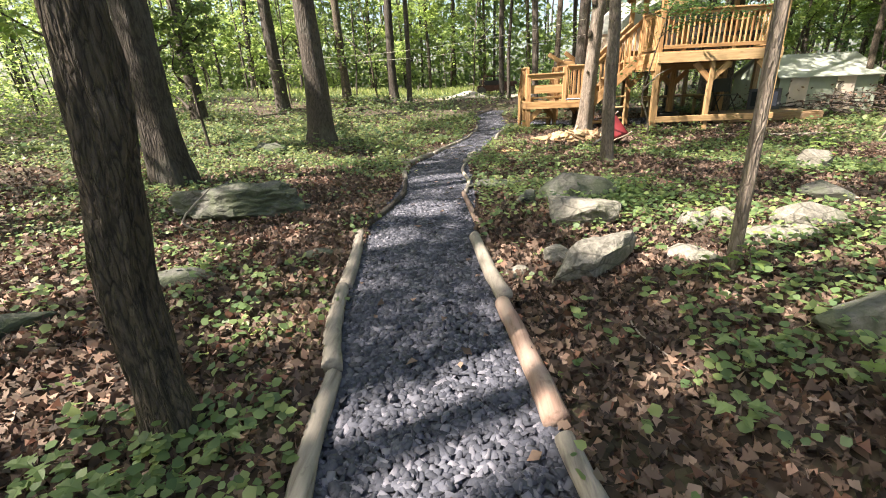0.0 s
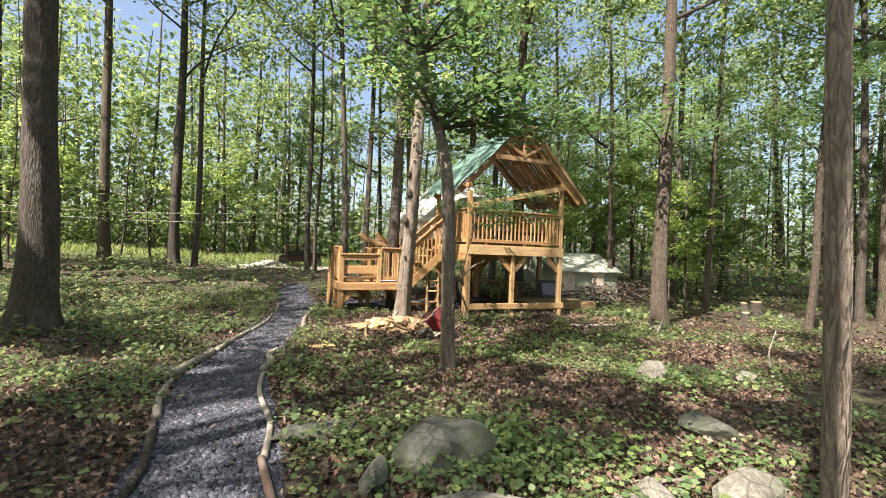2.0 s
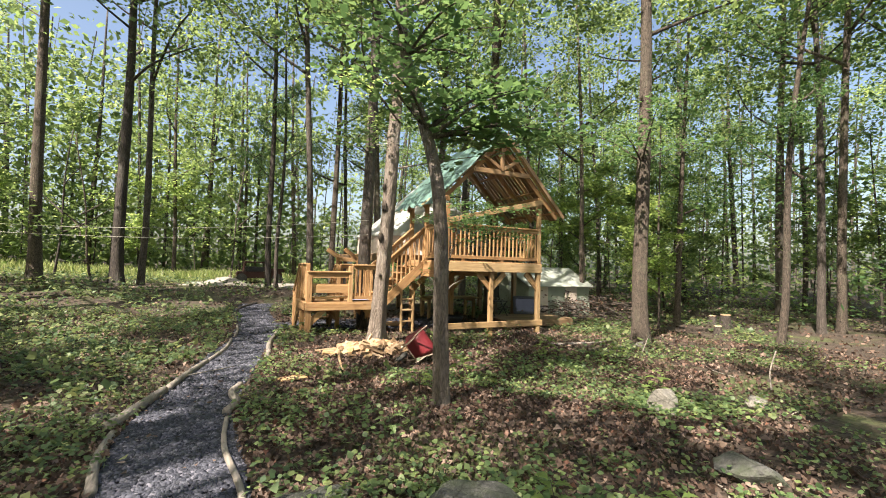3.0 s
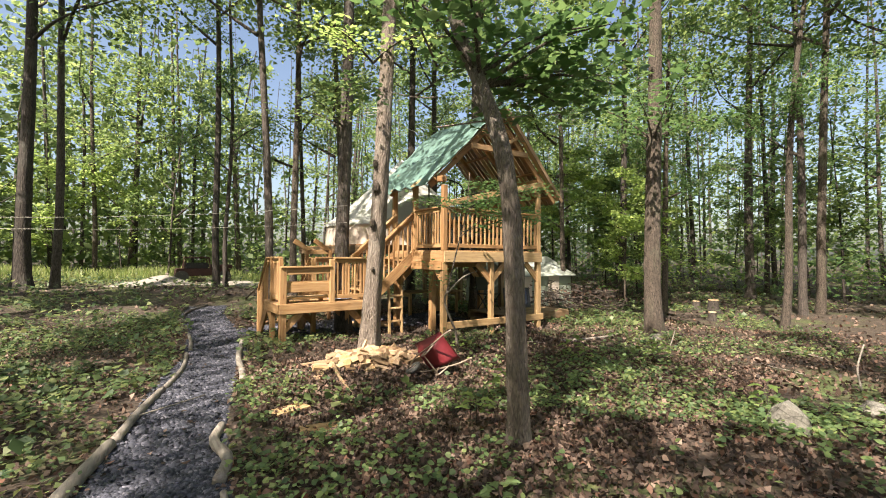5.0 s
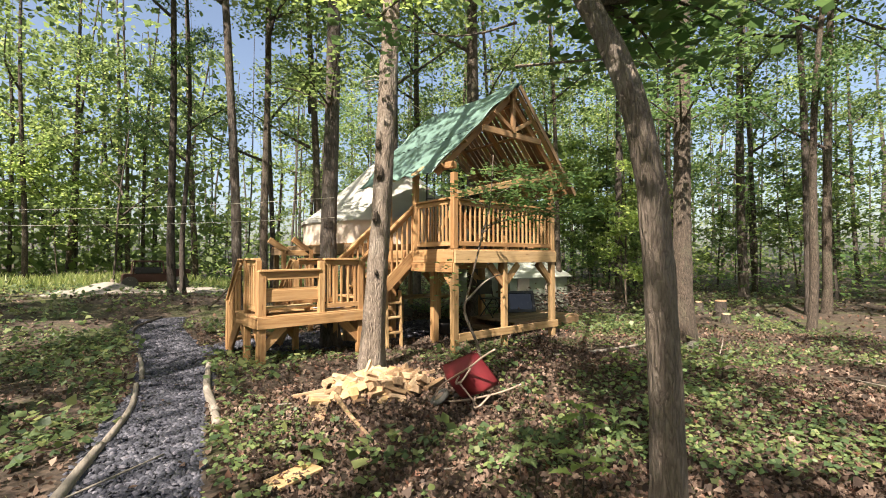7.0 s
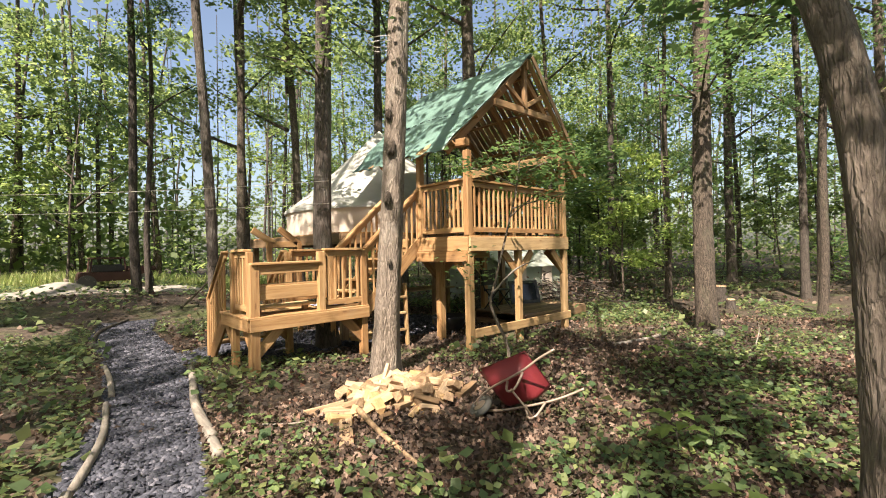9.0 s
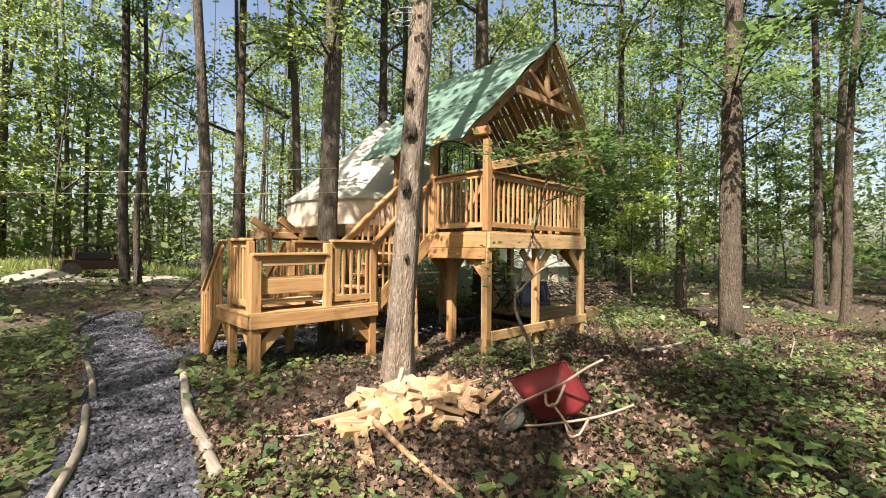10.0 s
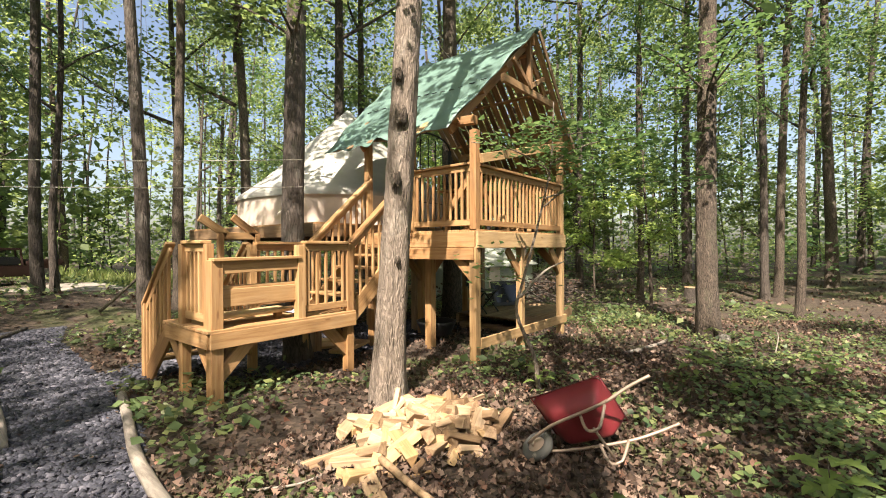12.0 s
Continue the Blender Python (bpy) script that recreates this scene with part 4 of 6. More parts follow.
rock(1.86, 5.58, 0.46, 0.2, 0.18, 60, "narrow mossy stone near the path", True, 6)
rock(3.22, 4.85, 0.30, 0.2, 0.18, 30, "small upright pale stone", False, 7, 0.25, 3, 0.5)
rock(3.52, 4.92, 0.30, 0.22, 0.2, 80, "small rounded grey stone", False, 8)
rock(3.72, 4.45, 0.6, 0.4, 0.13, 10, "flat sunlit pale stone slab", False, 9, 0.3, 3, 0.5)
rock(4.18, 4.74, 0.62, 0.40, 0.26, 25, "pale stone in a sunny patch of seedlings", False, 10, 0.3, 3, 0.4)
rock(3.38, 3.02, 0.95, 0.55, 0.30, 25, "mossy rounded stone among ground plants", True, 11, 0.3, 4, 0.0, 1.5)
rock(2.80, 3.97, 0.30, 0.24, 0.16, 0, "low pale stone half buried in leaves", False, 12)
rock(5.72, 6.95, 0.42, 0.36, 0.42, 15, "pale square upright stone with a seedling behind", False, 13, 0.25, 3, 0.8)
rock(6.9, 6.6, 0.3, 0.25, 0.2, 15, "small pale stone in the leaf litter", False, 14)
rock(0.02, 4.25, 0.42, 0.2, 0.08, 25, "flat low stone half covered with leaves", True, 15, 0.40)
rock(-0.95, 3.72, 0.75, 0.36, 0.12, 30, "flat mossy stone in the leaf litter", True, 24, 0.36)
rock(-1.35, 3.05, 0.45, 0.2, 0.14, 40, "dark low stone in the leaf litter", True, 17)
rock(1.60, 6.52, 0.62, 0.3, 0.12, 5, "flat grey stone near the path edge", True, 16)
rock(1.60, 17.6, 0.2, 0.16, 0.16, 0, "small pale stone at the path edge", False, 18)
rock(0.1, 9.2, 0.3, 0.25, 0.16, 0, "small grey stone behind an edging log", False, 19)
rock(9.75, 10.5, 0.28, 0.22, 0.2, 0, "small pale stone at the foot of a tree", False, 20)
rock(-3.2, 10.9, 0.8, 0.5, 0.3, 0, "low dark rock in the undergrowth", True, 21)
rock(4.9, 5.6, 0.5, 0.35, 0.25, 120, "mossy stone beside sunny seedlings", True, 22)


# ---- treehouse ----
DECK, LOW = 1.70, 0.62        # deck surfaces
C, P = M_CEDAR, M_PALE


def post(parent, x, y, z1, w=0.105, material=None, label=""):
    z0 = float(gz(x, y)) - 0.06
    return beam("post", (x, y, z0), (x, y, z1), w, w, material or C, parent, label, up=(0, 1, 0))


def railing(parent, a, b, z0, height=0.90, gap=0.115, material=None, slope=0.0):
    """Top rail, bottom rail and balusters between two plan points; slope: rise from a to b."""
    material = material or C
    a, b = Vector(a), Vector(b)
    ln = (b - a).length
    up = lambda s, h: (a.x + (b.x - a.x) * s, a.y + (b.y - a.y) * s, z0 + h + slope * s)
    rail = beam("railing", up(0, height - 0.063), up(1, height - 0.063), 0.036, 0.085, material, parent)
    beam("handrail", up(0, height), up(1, height), 0.12, 0.036, material, rail)
    beam("bottom_rail", up(0, 0.10), up(1, 0.10), 0.036, 0.085, material, rail)
    n = max(1, int(ln / gap))
    for i in range(n):
        s = (i + 0.5) / n
        beam("baluster", up(s, 0.06), up(s, height - 0.03), 0.034, 0.034, material, rail, up=(b - a).normalized())


def decking(parent, x0, x1, y0, y1, z, along="x", w=0.138, material=None):
    span = (y1 - y0) if along == "x" else (x1 - x0)
    n = round(span / (w + 0.006))
    for i in range(n):
        s = (i + 0.5) / n * span
        a, b = ((x0, y0 + s, z), (x1, y0 + s, z)) if along == "x" else ((x0 + s, y0, z), (x0 + s, y1, z))
        beam("deck_board", a, b, w, 0.034, material or C, parent)


def gusset(parent, x, y, z, dx, dy, size=0.36, material=None):
    """A diagonal knee brace from a post up to a beam."""
    beam("brace", (x, y, z - size), (x + dx * size, y + dy * size, z), 0.04, 0.14, material or C, parent)


def entrance_deck():
    t = thing("entrance_deck", g3(3.85, 14.7), "raised new pine entrance deck with railings and bench", "deck")
    x0, x1, y0, y1 = 2.93, 4.80, 14.12, 15.28
    decking(t, x0 - 0.03, x1, y0 - 0.02, y1, LOW - 0.017)
    for a, b in (((x0, y0, 0.51), (x1, y0, 0.51)), ((x0, y1, 0.51), (x1, y1, 0.51)), ((x0, y0 + .03, 0.51), (x0, y1 - .03, 0.51)), ((x1, y0 + .03, 0.51), (x1, y1 - .03, 0.51))):
        beam("rim_joist", a, b, 0.04, 0.17, C, t)
    for x in (3.5, 4.2):
        beam("joist", (x, y0 + 0.03, 0.51), (x, y1 - 0.03, 0.51), 0.04, 0.15, C, t)
    post(t, 3.01, 14.19, 1.33, 0.125)
    post(t, 2.99, 14.88, 1.50, 0.10)
    post(t, 4.74, 14.20, 1.50, 0.11)
    post(t, 4.74, 15.22, 1.50, 0.10)
    post(t, 3.95, 15.22, 1.50, 0.10)
    beam("post", (3.99, 14.17, 0.45), (3.99, 14.17, 1.49), 0.10, 0.10, C, t, up=(0, 1, 0))
    beam("post", (3.0, 14.30, 0.45), (3.0, 14.30, 1.50), 0.08, 0.08, C, t, up=(0, 1, 0))
    # bench side: low backrest boards
    beam("backrest_board", (3.05, 14.16, 1.25), (3.96, 14.16, 1.27), 0.04, 0.135, C, t)
    beam("backrest_cap", (2.96, 14.16, 1.335), (3.97, 14.16, 1.345), 0.12, 0.034, C, t)
    beam("backrest_board", (3.05, 14.20, 0.93), (3.96, 14.20, 0.93), 0.04, 0.19, C, t)
    beam("backrest_cap", (3.05, 14.24, 1.04), (3.96, 14.24, 1.04), 0.09, 0.03, C, t)
    beam("bench_seat", (3.06, 14.42, 0.72), (3.95, 14.42, 0.72), 0.34, 0.036, P, t)
    beam("bench_leg", (3.15, 14.42, LOW), (3.15, 14.42, 0.70), 0.08, 0.08, C, t, up=(0, 1, 0))
    beam("bench_leg", (3.85, 14.42, LOW), (3.85, 14.42, 0.70), 0.08, 0.08, C, t, up=(0, 1, 0))
    railing(t, (4.04, 14.17, 0), (4.69, 14.17, 0), LOW, 0.90)
    railing(t, (2.99, 14.34, 0), (2.99, 14.84, 0), LOW, 0.90, 0.09)
    railing(t, (3.99, 15.22, 0), (4.70, 15.22, 0), LOW, 0.90)
    for x, y, dx, dy in ((3.01, 14.19, 1, 0), (3.01, 14.19, 0, 1), (2.99, 14.88, 0, 1), (4.74, 14.2, -1, 0), (4.74, 14.2, 0, 1), (3.95, 15.22, -1, 0), (4.74, 15.22, -1, 0)):
        gusset(t, x, y, 0.44, dx, dy, 0.36)
    beam("sill_board", (4.85, 14.6, -0.02), (5.6, 14.9, -0.02), 0.25, 0.05, P, t)


entrance_deck()


def flight(name, label, foot, head, width_dir, width, steps, material, rail=0.90):
    """Open stairs between two plan points with heights, with stringers, treads and two railings."""
    f, h, w = Vector(foot), Vector(head), Vector(width_dir)
    t = thing(name, f, label, "stairs")
    run = h - f
    for s in (0, 1):
        o = w * width * s
        beam("stringer", f + o - Vector((0, 0, 0.10)), h + o - Vector((0, 0, 0.10)), 0.04, 0.23, material, t)
        a, b = f + o, h + o
        side = beam("railing", a + Vector((0, 0, rail - 0.07)), b + Vector((0, 0, rail - 0.07)), 0.036, 0.09, material, t)
        beam("handrail", a + Vector((0, 0, rail)), b + Vector((0, 0, rail)), 0.11, 0.038, material, side)
        n = int(Vector((run.x, run.y, 0)).length / 0.115)
        for i in range(n):
            p = a.lerp(b, (i + 0.5) / n)
            beam("baluster", p - Vector((0, 0, 0.06)), p + Vector((0, 0, rail - 0.05)), 0.034, 0.034, material, side, up=Vector((run.x, run.y, 0)).normalized())
    d = Vector((run.x, run.y, 0))
    for i in range(1, steps):
        c = f + d * ((i - 0.5) / steps) + Vector((0, 0, run.z * i / steps))
        beam("tread", c + w * 0.03, c + w * (width - 0.03), 0.25, 0.036, material, t)
    return t


flight("upper_stairs", "new pine staircase up to the treehouse deck", (4.80, 14.24, LOW), (6.0, 14.24, DECK), (0, 1, 0), 0.92, 6, C)
low_steps = flight("lower_stairs", "short new pine steps down to the gravel path", (2.99, 16.10, float(gz(2.99, 16.1)) + 0.02), (2.99, 15.28, LOW), (1, 0, 0), 0.92, 4, C)
beam("newel_post", (2.99, 16.08, -0.26), (2.99, 16.08, 0.78), 0.09, 0.09, C, low_steps, up=(0, 1, 0))
beam("newel_post", (3.91, 16.08, -0.26), (3.91, 16.08, 0.78), 0.09, 0.09, C, low_steps, up=(0, 1, 0))


def treehouse():
    t = thing("treehouse", g3(7.4, 14.1), "raised pine treehouse deck on posts with open gable roof", "treehouse")
    x0, x1, y0, y1 = 5.96, 8.88, 12.96, 15.30
    decking(t, x0, x1, y0, y1, DECK - 0.017)
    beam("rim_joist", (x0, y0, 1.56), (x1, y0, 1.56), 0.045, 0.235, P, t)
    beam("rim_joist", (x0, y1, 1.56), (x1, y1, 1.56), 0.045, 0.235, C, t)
    beam("rim_joist", (x0, y0 + .03, 1.56), (x0, y1 - .03, 1.56), 0.045, 0.22, C, t)
    beam("rim_joist", (x1, y0 + .03, 1.56), (x1, y1 - .03, 1.56), 0.045, 0.22, C, t)
    for i in range(1, 6):
        x = x0 + (x1 - x0) * i / 6
        beam("joist", (x, y0 + 0.03, 1.56), (x, y1 - 0.03, 1.56), 0.04, 0.2, C, t)
    beam("girder", (5.98, 12.99, 1.36), (5.98, 14.25, 1.36), 0.14, 0.17, C, t, "squared orange-brown timber girder")
    beam("girder", (5.9, 15.15, 1.36), (8.9, 15.15, 1.36), 0.14, 0.17, C, t)
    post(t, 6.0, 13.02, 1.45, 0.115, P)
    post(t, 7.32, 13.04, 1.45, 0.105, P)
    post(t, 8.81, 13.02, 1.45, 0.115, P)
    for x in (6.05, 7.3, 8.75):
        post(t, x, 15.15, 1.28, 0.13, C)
    post(t, 6.55, 14.3, 1.45, 0.13, C)
    for x, y, dx, dy in ((6.0, 13.02, 0, 1), (7.32, 13.04, 1, 0), (7.32, 13.04, -1, 0), (8.81, 13.02, -1, 0), (8.81, 13.02, 0, 1), (8.75, 15.15, -1, 0), (7.3, 15.15, 1, 0), (7.3, 15.15, -1, 0), (6.05, 15.15, 1, 0), (6.55, 14.3, 1, 0)):
        gusset(t, x, y, 1.42 if y < 15 else 1.27, dx, dy, 0.42)
    beam("low_rail", (6.06, 12.97, 0.11), (8.95, 12.97, 0.11), 0.04, 0.15, P, t)
    # upper posts carrying the roof
    for x, y, z in ((6.0, 13.02, 3.08), (8.81, 13.02, 3.40), (6.0, 14.2, 3.25), (6.0, 15.2, 3.42), (8.81, 15.2, 3.42)):
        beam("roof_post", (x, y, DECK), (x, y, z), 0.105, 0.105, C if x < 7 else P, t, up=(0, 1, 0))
    railing(t, (6.07, 13.0, 0), (8.75, 13.0, 0), DECK, 0.90, 0.118, C)
    railing(t, (6.0, 13.08, 0), (6.0, 14.14, 0), DECK, 0.92, 0.10, C)
    railing(t, (8.82, 13.08, 0), (8.82, 15.1, 0), DECK, 0.90, 0.118, C)
    beam("rail_brace", (6.1, 13.06, 2.45), (6.75, 13.06, 1.76), 0.03, 0.09, C, t)
    beam("rail_brace", (6.06, 13.7, 1.76), (6.06, 13.15, 2.45), 0.03, 0.09, C, t)
    beam("front_beam", (6.03, 12.93, 2.68), (8.86, 12.93, 3.36), 0.06, 0.13, P, t, "slanting pale front beam")
    beam("side_plate", (6.0, 13.0, 3.22), (6.0, 15.3, 3.34), 0.1, 0.12, C, t)
    beam("side_plate", (8.81, 13.0, 3.42), (8.81, 15.3, 3.42), 0.1, 0.12, C, t)
    return t


house = treehouse()
RX, RZ, YF, YB = 7.54, 4.98, 12.84, 15.75     # ridge
EL, ER = (5.72, 3.12), (9.58, 2.98)           # eaves: x, z


def roof():
    t = thing("gable_roof", (RX, 14.2, 3.2), "open timber gable roof of slatted boards, green tarp on one slope", "roof")
    beam("ridge_beam", (RX, YF + 0.05, RZ - 0.14), (RX, YB - 0.05, RZ - 0.14), 0.05, 0.16, C, t)
    for side, (ex, ez) in ((-1, EL), (1, ER)):
        top, low = Vector((RX + 0.02 * side, 0, RZ - 0.03)), Vector((ex, 0, ez))
        nrm = Vector((-(low - top).z, 0, (low - top).x)).normalized()
        if nrm.z < 0:
            nrm = -nrm
        for k, s in enumerate((0.10, 0.36, 0.64, 0.92)):
            p = top.lerp(low, s) - nrm * 0.045
            yf = YF + 0.06 + (0.34 * s if side < 0 else 0.05)
            beam("purlin", (p.x, yf, p.z), (p.x, YB - 0.06, p.z), 0.04, 0.07, C, t, up=nrm)
        for y in (13.05, 14.1, 15.2):
            a, b = top - nrm * 0.12, top.lerp(low, 0.97) - nrm * 0.12
            beam("rafter", (a.x, y, a.z), (b.x, y + (0.3 if (side < 0 and y < 13.5) else 0), b.z), 0.05, 0.11, C, t)
        n = 19
        for i in range(n):
            s = (i + 0.5) / n
            y = YF + (YB - YF) * s
            yl = y + (0.40 * (1 - s) if side < 0 else 0.10 * (1 - s))
            q = random.Random(i * 7 + side)
            ext = q.uniform(-0.05, 0.04)
            w = (YB - YF) / n - q.uniform(0.015, 0.055)
            beam("roof_board", (top.x, y, top.z), (low.x + ext * side, yl, low.z - ext), w, 0.018, M_OLDWOOD if q.random() < 0.75 else P, t, up=nrm)
    # gable truss
    beam("collar_beam", (6.72, 13.0, 4.02), (8.42, 13.0, 4.02), 0.07, 0.12, M_TRUSS, t)
    beam("king_post", (RX, 12.98, 4.05), (RX, 12.98, 4.86), 0.08, 0.08, M_TRUSS, t, up=(0, 1, 0))
    beam("strut", (RX - 0.04, 12.98, 4.12), (7.0, 12.98, 4.4), 0.05, 0.08, M_TRUSS, t)
    beam("strut", (RX + 0.04, 12.98, 4.12), (8.1, 12.98, 4.4), 0.05, 0.08, M_TRUSS, t)
    beam("barge_board", (RX + 0.03, YF - 0.02, RZ), (ER[0] + 0.02, YF + 0.09, ER[1]), 0.025, 0.10, M_OLDWOOD, t)
    # tarp: sagging sheet with thickness over the west slope and a strip past the ridge
    nu, nv = 34, 24
    q = np.random.default_rng(3)
    vs = []
    for layer in (0, 1):
        for j in range(nv + 1):
            for i in range(nu + 1):
                u, v = i / nu, j / nv
                s = v * 1.07 - 0.04
                y = YF - 0.03 + (YB + 0.25 - YF) * u + 0.42 * max(s, 0) * (1 - u)
                x = RX + (EL[0] - RX) * s
                z = RZ + 0.03 + (EL[1] - RZ) * abs(s)
                w = 0.018 * math.sin(u * 31 + v * 5) * v + 0.014 * math.sin(v * 23 + u * 9) + 0.012 * math.sin(u * 17 - v * 13)
                if v > 0.93:
                    z -= 0.05 * math.sin(u * 19) ** 2
                vs.append((x - RX - 0.5 * w, y - 14.2, z + w + 0.03 - 0.012 * layer - 3.2))
    m = (nu + 1) * (nv + 1)
    fs = []
    for j in range(nv):
        for i in range(nu):
            a = j * (nu + 1) + i
            fs.append((a, a + 1, a + nu + 2, a + nu + 1))
            fs.append((m + a, m + a + nu + 1, m + a + nu + 2, m + a + 1))
    for i in range(nu):
        for j in (0, nv):
            a = j * (nu + 1) + i
            fs.append((a, a + 1, a + 1 + m, a + m))
    for j in range(nv):
        for i in (0, nu):
            a = j * (nu + 1) + i
            fs.append((a, a + nu + 1, a + nu + 1 + m, a + m))
    ob = new("tarp", mesh_from("tarp", vs, fs, M_TARP, True))
    ob.parent = t
    tagged(ob, "creased green plastic tarp")
    lerp = lambda u, v: Vector((RX + (EL[0] - RX) * v, YF + (YB - YF) * u + 0.42 * v * (1 - u), RZ + (EL[1] - RZ) * v + 0.085))
    for k in range(14):
        a = k / 14
        beam("tarp_hem", lerp(a + 0.01, 0.60 + 0.02 * math.sin(a * 9)), lerp(a + 0.045, 0.60 + 0.02 * math.sin(a * 9)), 0.02, 0.008, M_BLACK, t)


roof()


def arch_screen():
    """Black iron garden arch standing on the deck by the tent door."""
    t = thing("iron_arch", (7.43, 15.0, DECK), "black wrought-iron arched screen on the deck", "screen")
    y = 15.0
    for x, w in ((6.88, 0.035), (7.98, 0.06)):
        beam("upright", (x, y, DECK), (x, y, 3.40), w, w, M_BLACK, t, up=(0, 1, 0))
    for x in (7.1, 7.32, 7.54, 7.76):
        beam("bar", (x, y, DECK + 0.1), (x, y, 3.54 - abs(x - 7.43) * 0.2), 0.016, 0.016, M_BLACK, t, up=(0, 1, 0))
    v, f = tube([Vector((0.55 * math.cos(a), 0, 3.40 + 0.22 * math.sin(a) - DECK)) for a in np.linspace(0, math.pi, 15)], [0.02] * 15, 6)
    ob = new("arch", mesh_from("arch", v, f, M_BLACK, True))
    ob.parent = t
    for z in (2.3, 2.9):
        beam("cross_bar", (6.88, y, z), (7.98, y, z), 0.016, 0.016, M_BLACK, t)


arch_screen()


# ---- bell tent on its platform ----
TX, TY, TR = 7.55, 17.65, 2.35
TENT_FLOOR = 1.86


def tent_platform():
    t = thing("tent_platform", g3(TX, TY), "raised pine platform under the bell tent", "platform")
    x0, x1, y0, y1 = 5.05, 9.95, 15.36, 20.0
    decking(t, x0, x1, y0, y1, TENT_FLOOR - 0.02, "x", 0.19)
    for a, b in (((x0, y0, 1.73), (x1, y0, 1.73)), ((x0, y1, 1.73), (x1, y1, 1.73)), ((x0, y0 + .03, 1.73), (x0, y1 - .03, 1.73)), ((x1, y0 + .03, 1.73), (x1, y1 - .03, 1.73))):
        beam("rim_joist", a, b, 0.045, 0.2, M_OLDWOOD, t)
    for x in (5.15, 7.5, 9.85):
        for y in (15.5, 17.6, 19.9):
            post(t, x, y, 1.64, 0.13, M_OLDWOOD)
    # corner guard rails by the back steps
    beam("guard_rail", (4.55, 17.0, 1.98), (5.05, 17.0, 1.62), 0.05, 0.13, C, t)
    beam("guard_rail", (4.02, 17.0, 1.95), (4.45, 17.0, 1.68), 0.05, 0.13, C, t)
    beam("guard_beam", (4.3, 17.0, 1.66), (5.05, 17.0, 1.66), 0.05, 0.12, C, t)
    beam("guard_post", (4.35, 17.0, float(gz(4.35, 17)) - 0.05), (4.35, 17.0, 1.7), 0.09, 0.09, C, t, up=(0, 1, 0))
    beam("guard_post", (4.98, 17.0, float(gz(4.98, 17)) - 0.05), (4.98, 17.0, 1.7), 0.09, 0.09, C, t, up=(0, 1, 0))


tent_platform()


def bell_tent():
    t = thing("bell_tent", (TX, TY, TENT_FLOOR), "beige canvas bell tent with pointed grey roof on a platform", "tent")
    seg = 40
    def ring(rad, z, sag=0.0):
        return [(rad * (1 - sag * abs(math.sin(k * 5 * math.pi / seg))) * math.cos(2 * math.pi * k / seg), rad * (1 - sag * abs(math.sin(k * 5 * math.pi / seg))) * math.sin(2 * math.pi * k / seg), z) for k in range(seg)]
    def skin(rings):
        vs = [v for g in rings for v in g]
        fs = [(i * seg + k, i * seg + (k + 1) % seg, (i + 1) * seg + (k + 1) % seg, (i + 1) * seg + k) for i in range(len(rings) - 1) for k in range(seg)]
        return vs, fs
    v, f = skin([ring(TR - 0.02, 0.0), ring(TR - 0.01, 0.3, 0.012), ring(TR, 0.62, 0.02)])
    ob = new("tent_wall", mesh_from("tent_wall", v, f, M_CANVAS, True))
    ob.parent = t
    hs = [(TR + 0.06, 0.55), (TR + 0.05, 0.62)] + [(TR * (1 - s) + 0.03, 0.64 + 2.12 * s ** 1.1) for s in np.linspace(0.06, 1, 10)]
    v, f = skin([ring(a, z, 0.02 if i > 0 else 0.03) for i, (a, z) in enumerate(hs)])
    f.append(tuple(range((len(hs) - 1) * seg, len(hs) * seg)))
    ob = new("tent_roof", mesh_from("tent_roof", v, f, M_CANVAS_ROOF, True))
    ob.parent = t
    tagged(ob, "pale grey sloping canvas roof")
    for k, an in enumerate((170, 190, 212, 235, 255)):
        c, s = math.cos(radians(an)), math.sin(radians(an))
        line = [Vector((c * (TR + 0.05), s * (TR + 0.05), 0.6)), Vector((c * (TR + 1.0), s * (TR + 1.0), 0.12 if k else 0.05))]
        if TX + line[1].x > 4.3 and TY + line[1].y > 15.4:
            v, f = tube(line, [0.008, 0.008], 5)
            ob = new("guy_rope", mesh_from("guy_rope", v, f, M_ROPE))
            ob.parent = t


bell_tent()


# ---- under and beside the treehouse ----
def ladder():
    t = thing("step_ladder", g3(5.55, 14.3), "short pale wooden ladder standing under the stairs", "ladder")
    for x in (5.40, 5.72):
        beam("side_rail", g3(x, 14.30, -0.03), (x, 14.36, 0.98 if x < 5.5 else 0.9), 0.045, 0.075, P, t, up=(0, 1, 0))
    for z in (0.08, 0.38, 0.66):
        beam("rung", (5.42, 14.33, z), (5.70, 14.33, z), 0.08, 0.04, P, t)


ladder()


def ground_deck():
    t = thing("ground_deck", g3(10.0, 14.4), "low weathered plank platform on the ground", "platform")
    decking(t, 8.2, 10.6, 13.55, 15.0, 0.10, "x", 0.19, M_OLDWOOD)
    for y in (13.57, 14.98):
        beam("bearer", (8.2, y, -0.0), (10.6, y, -0.0), 0.08, 0.17, M_OLDWOOD, t)
    for x in (8.3, 9.4, 10.5):
        beam("sleeper", (x, 13.6, -0.13), (x, 14.95, -0.13), 0.14, 0.14, M_OLDWOOD, t)


ground_deck()


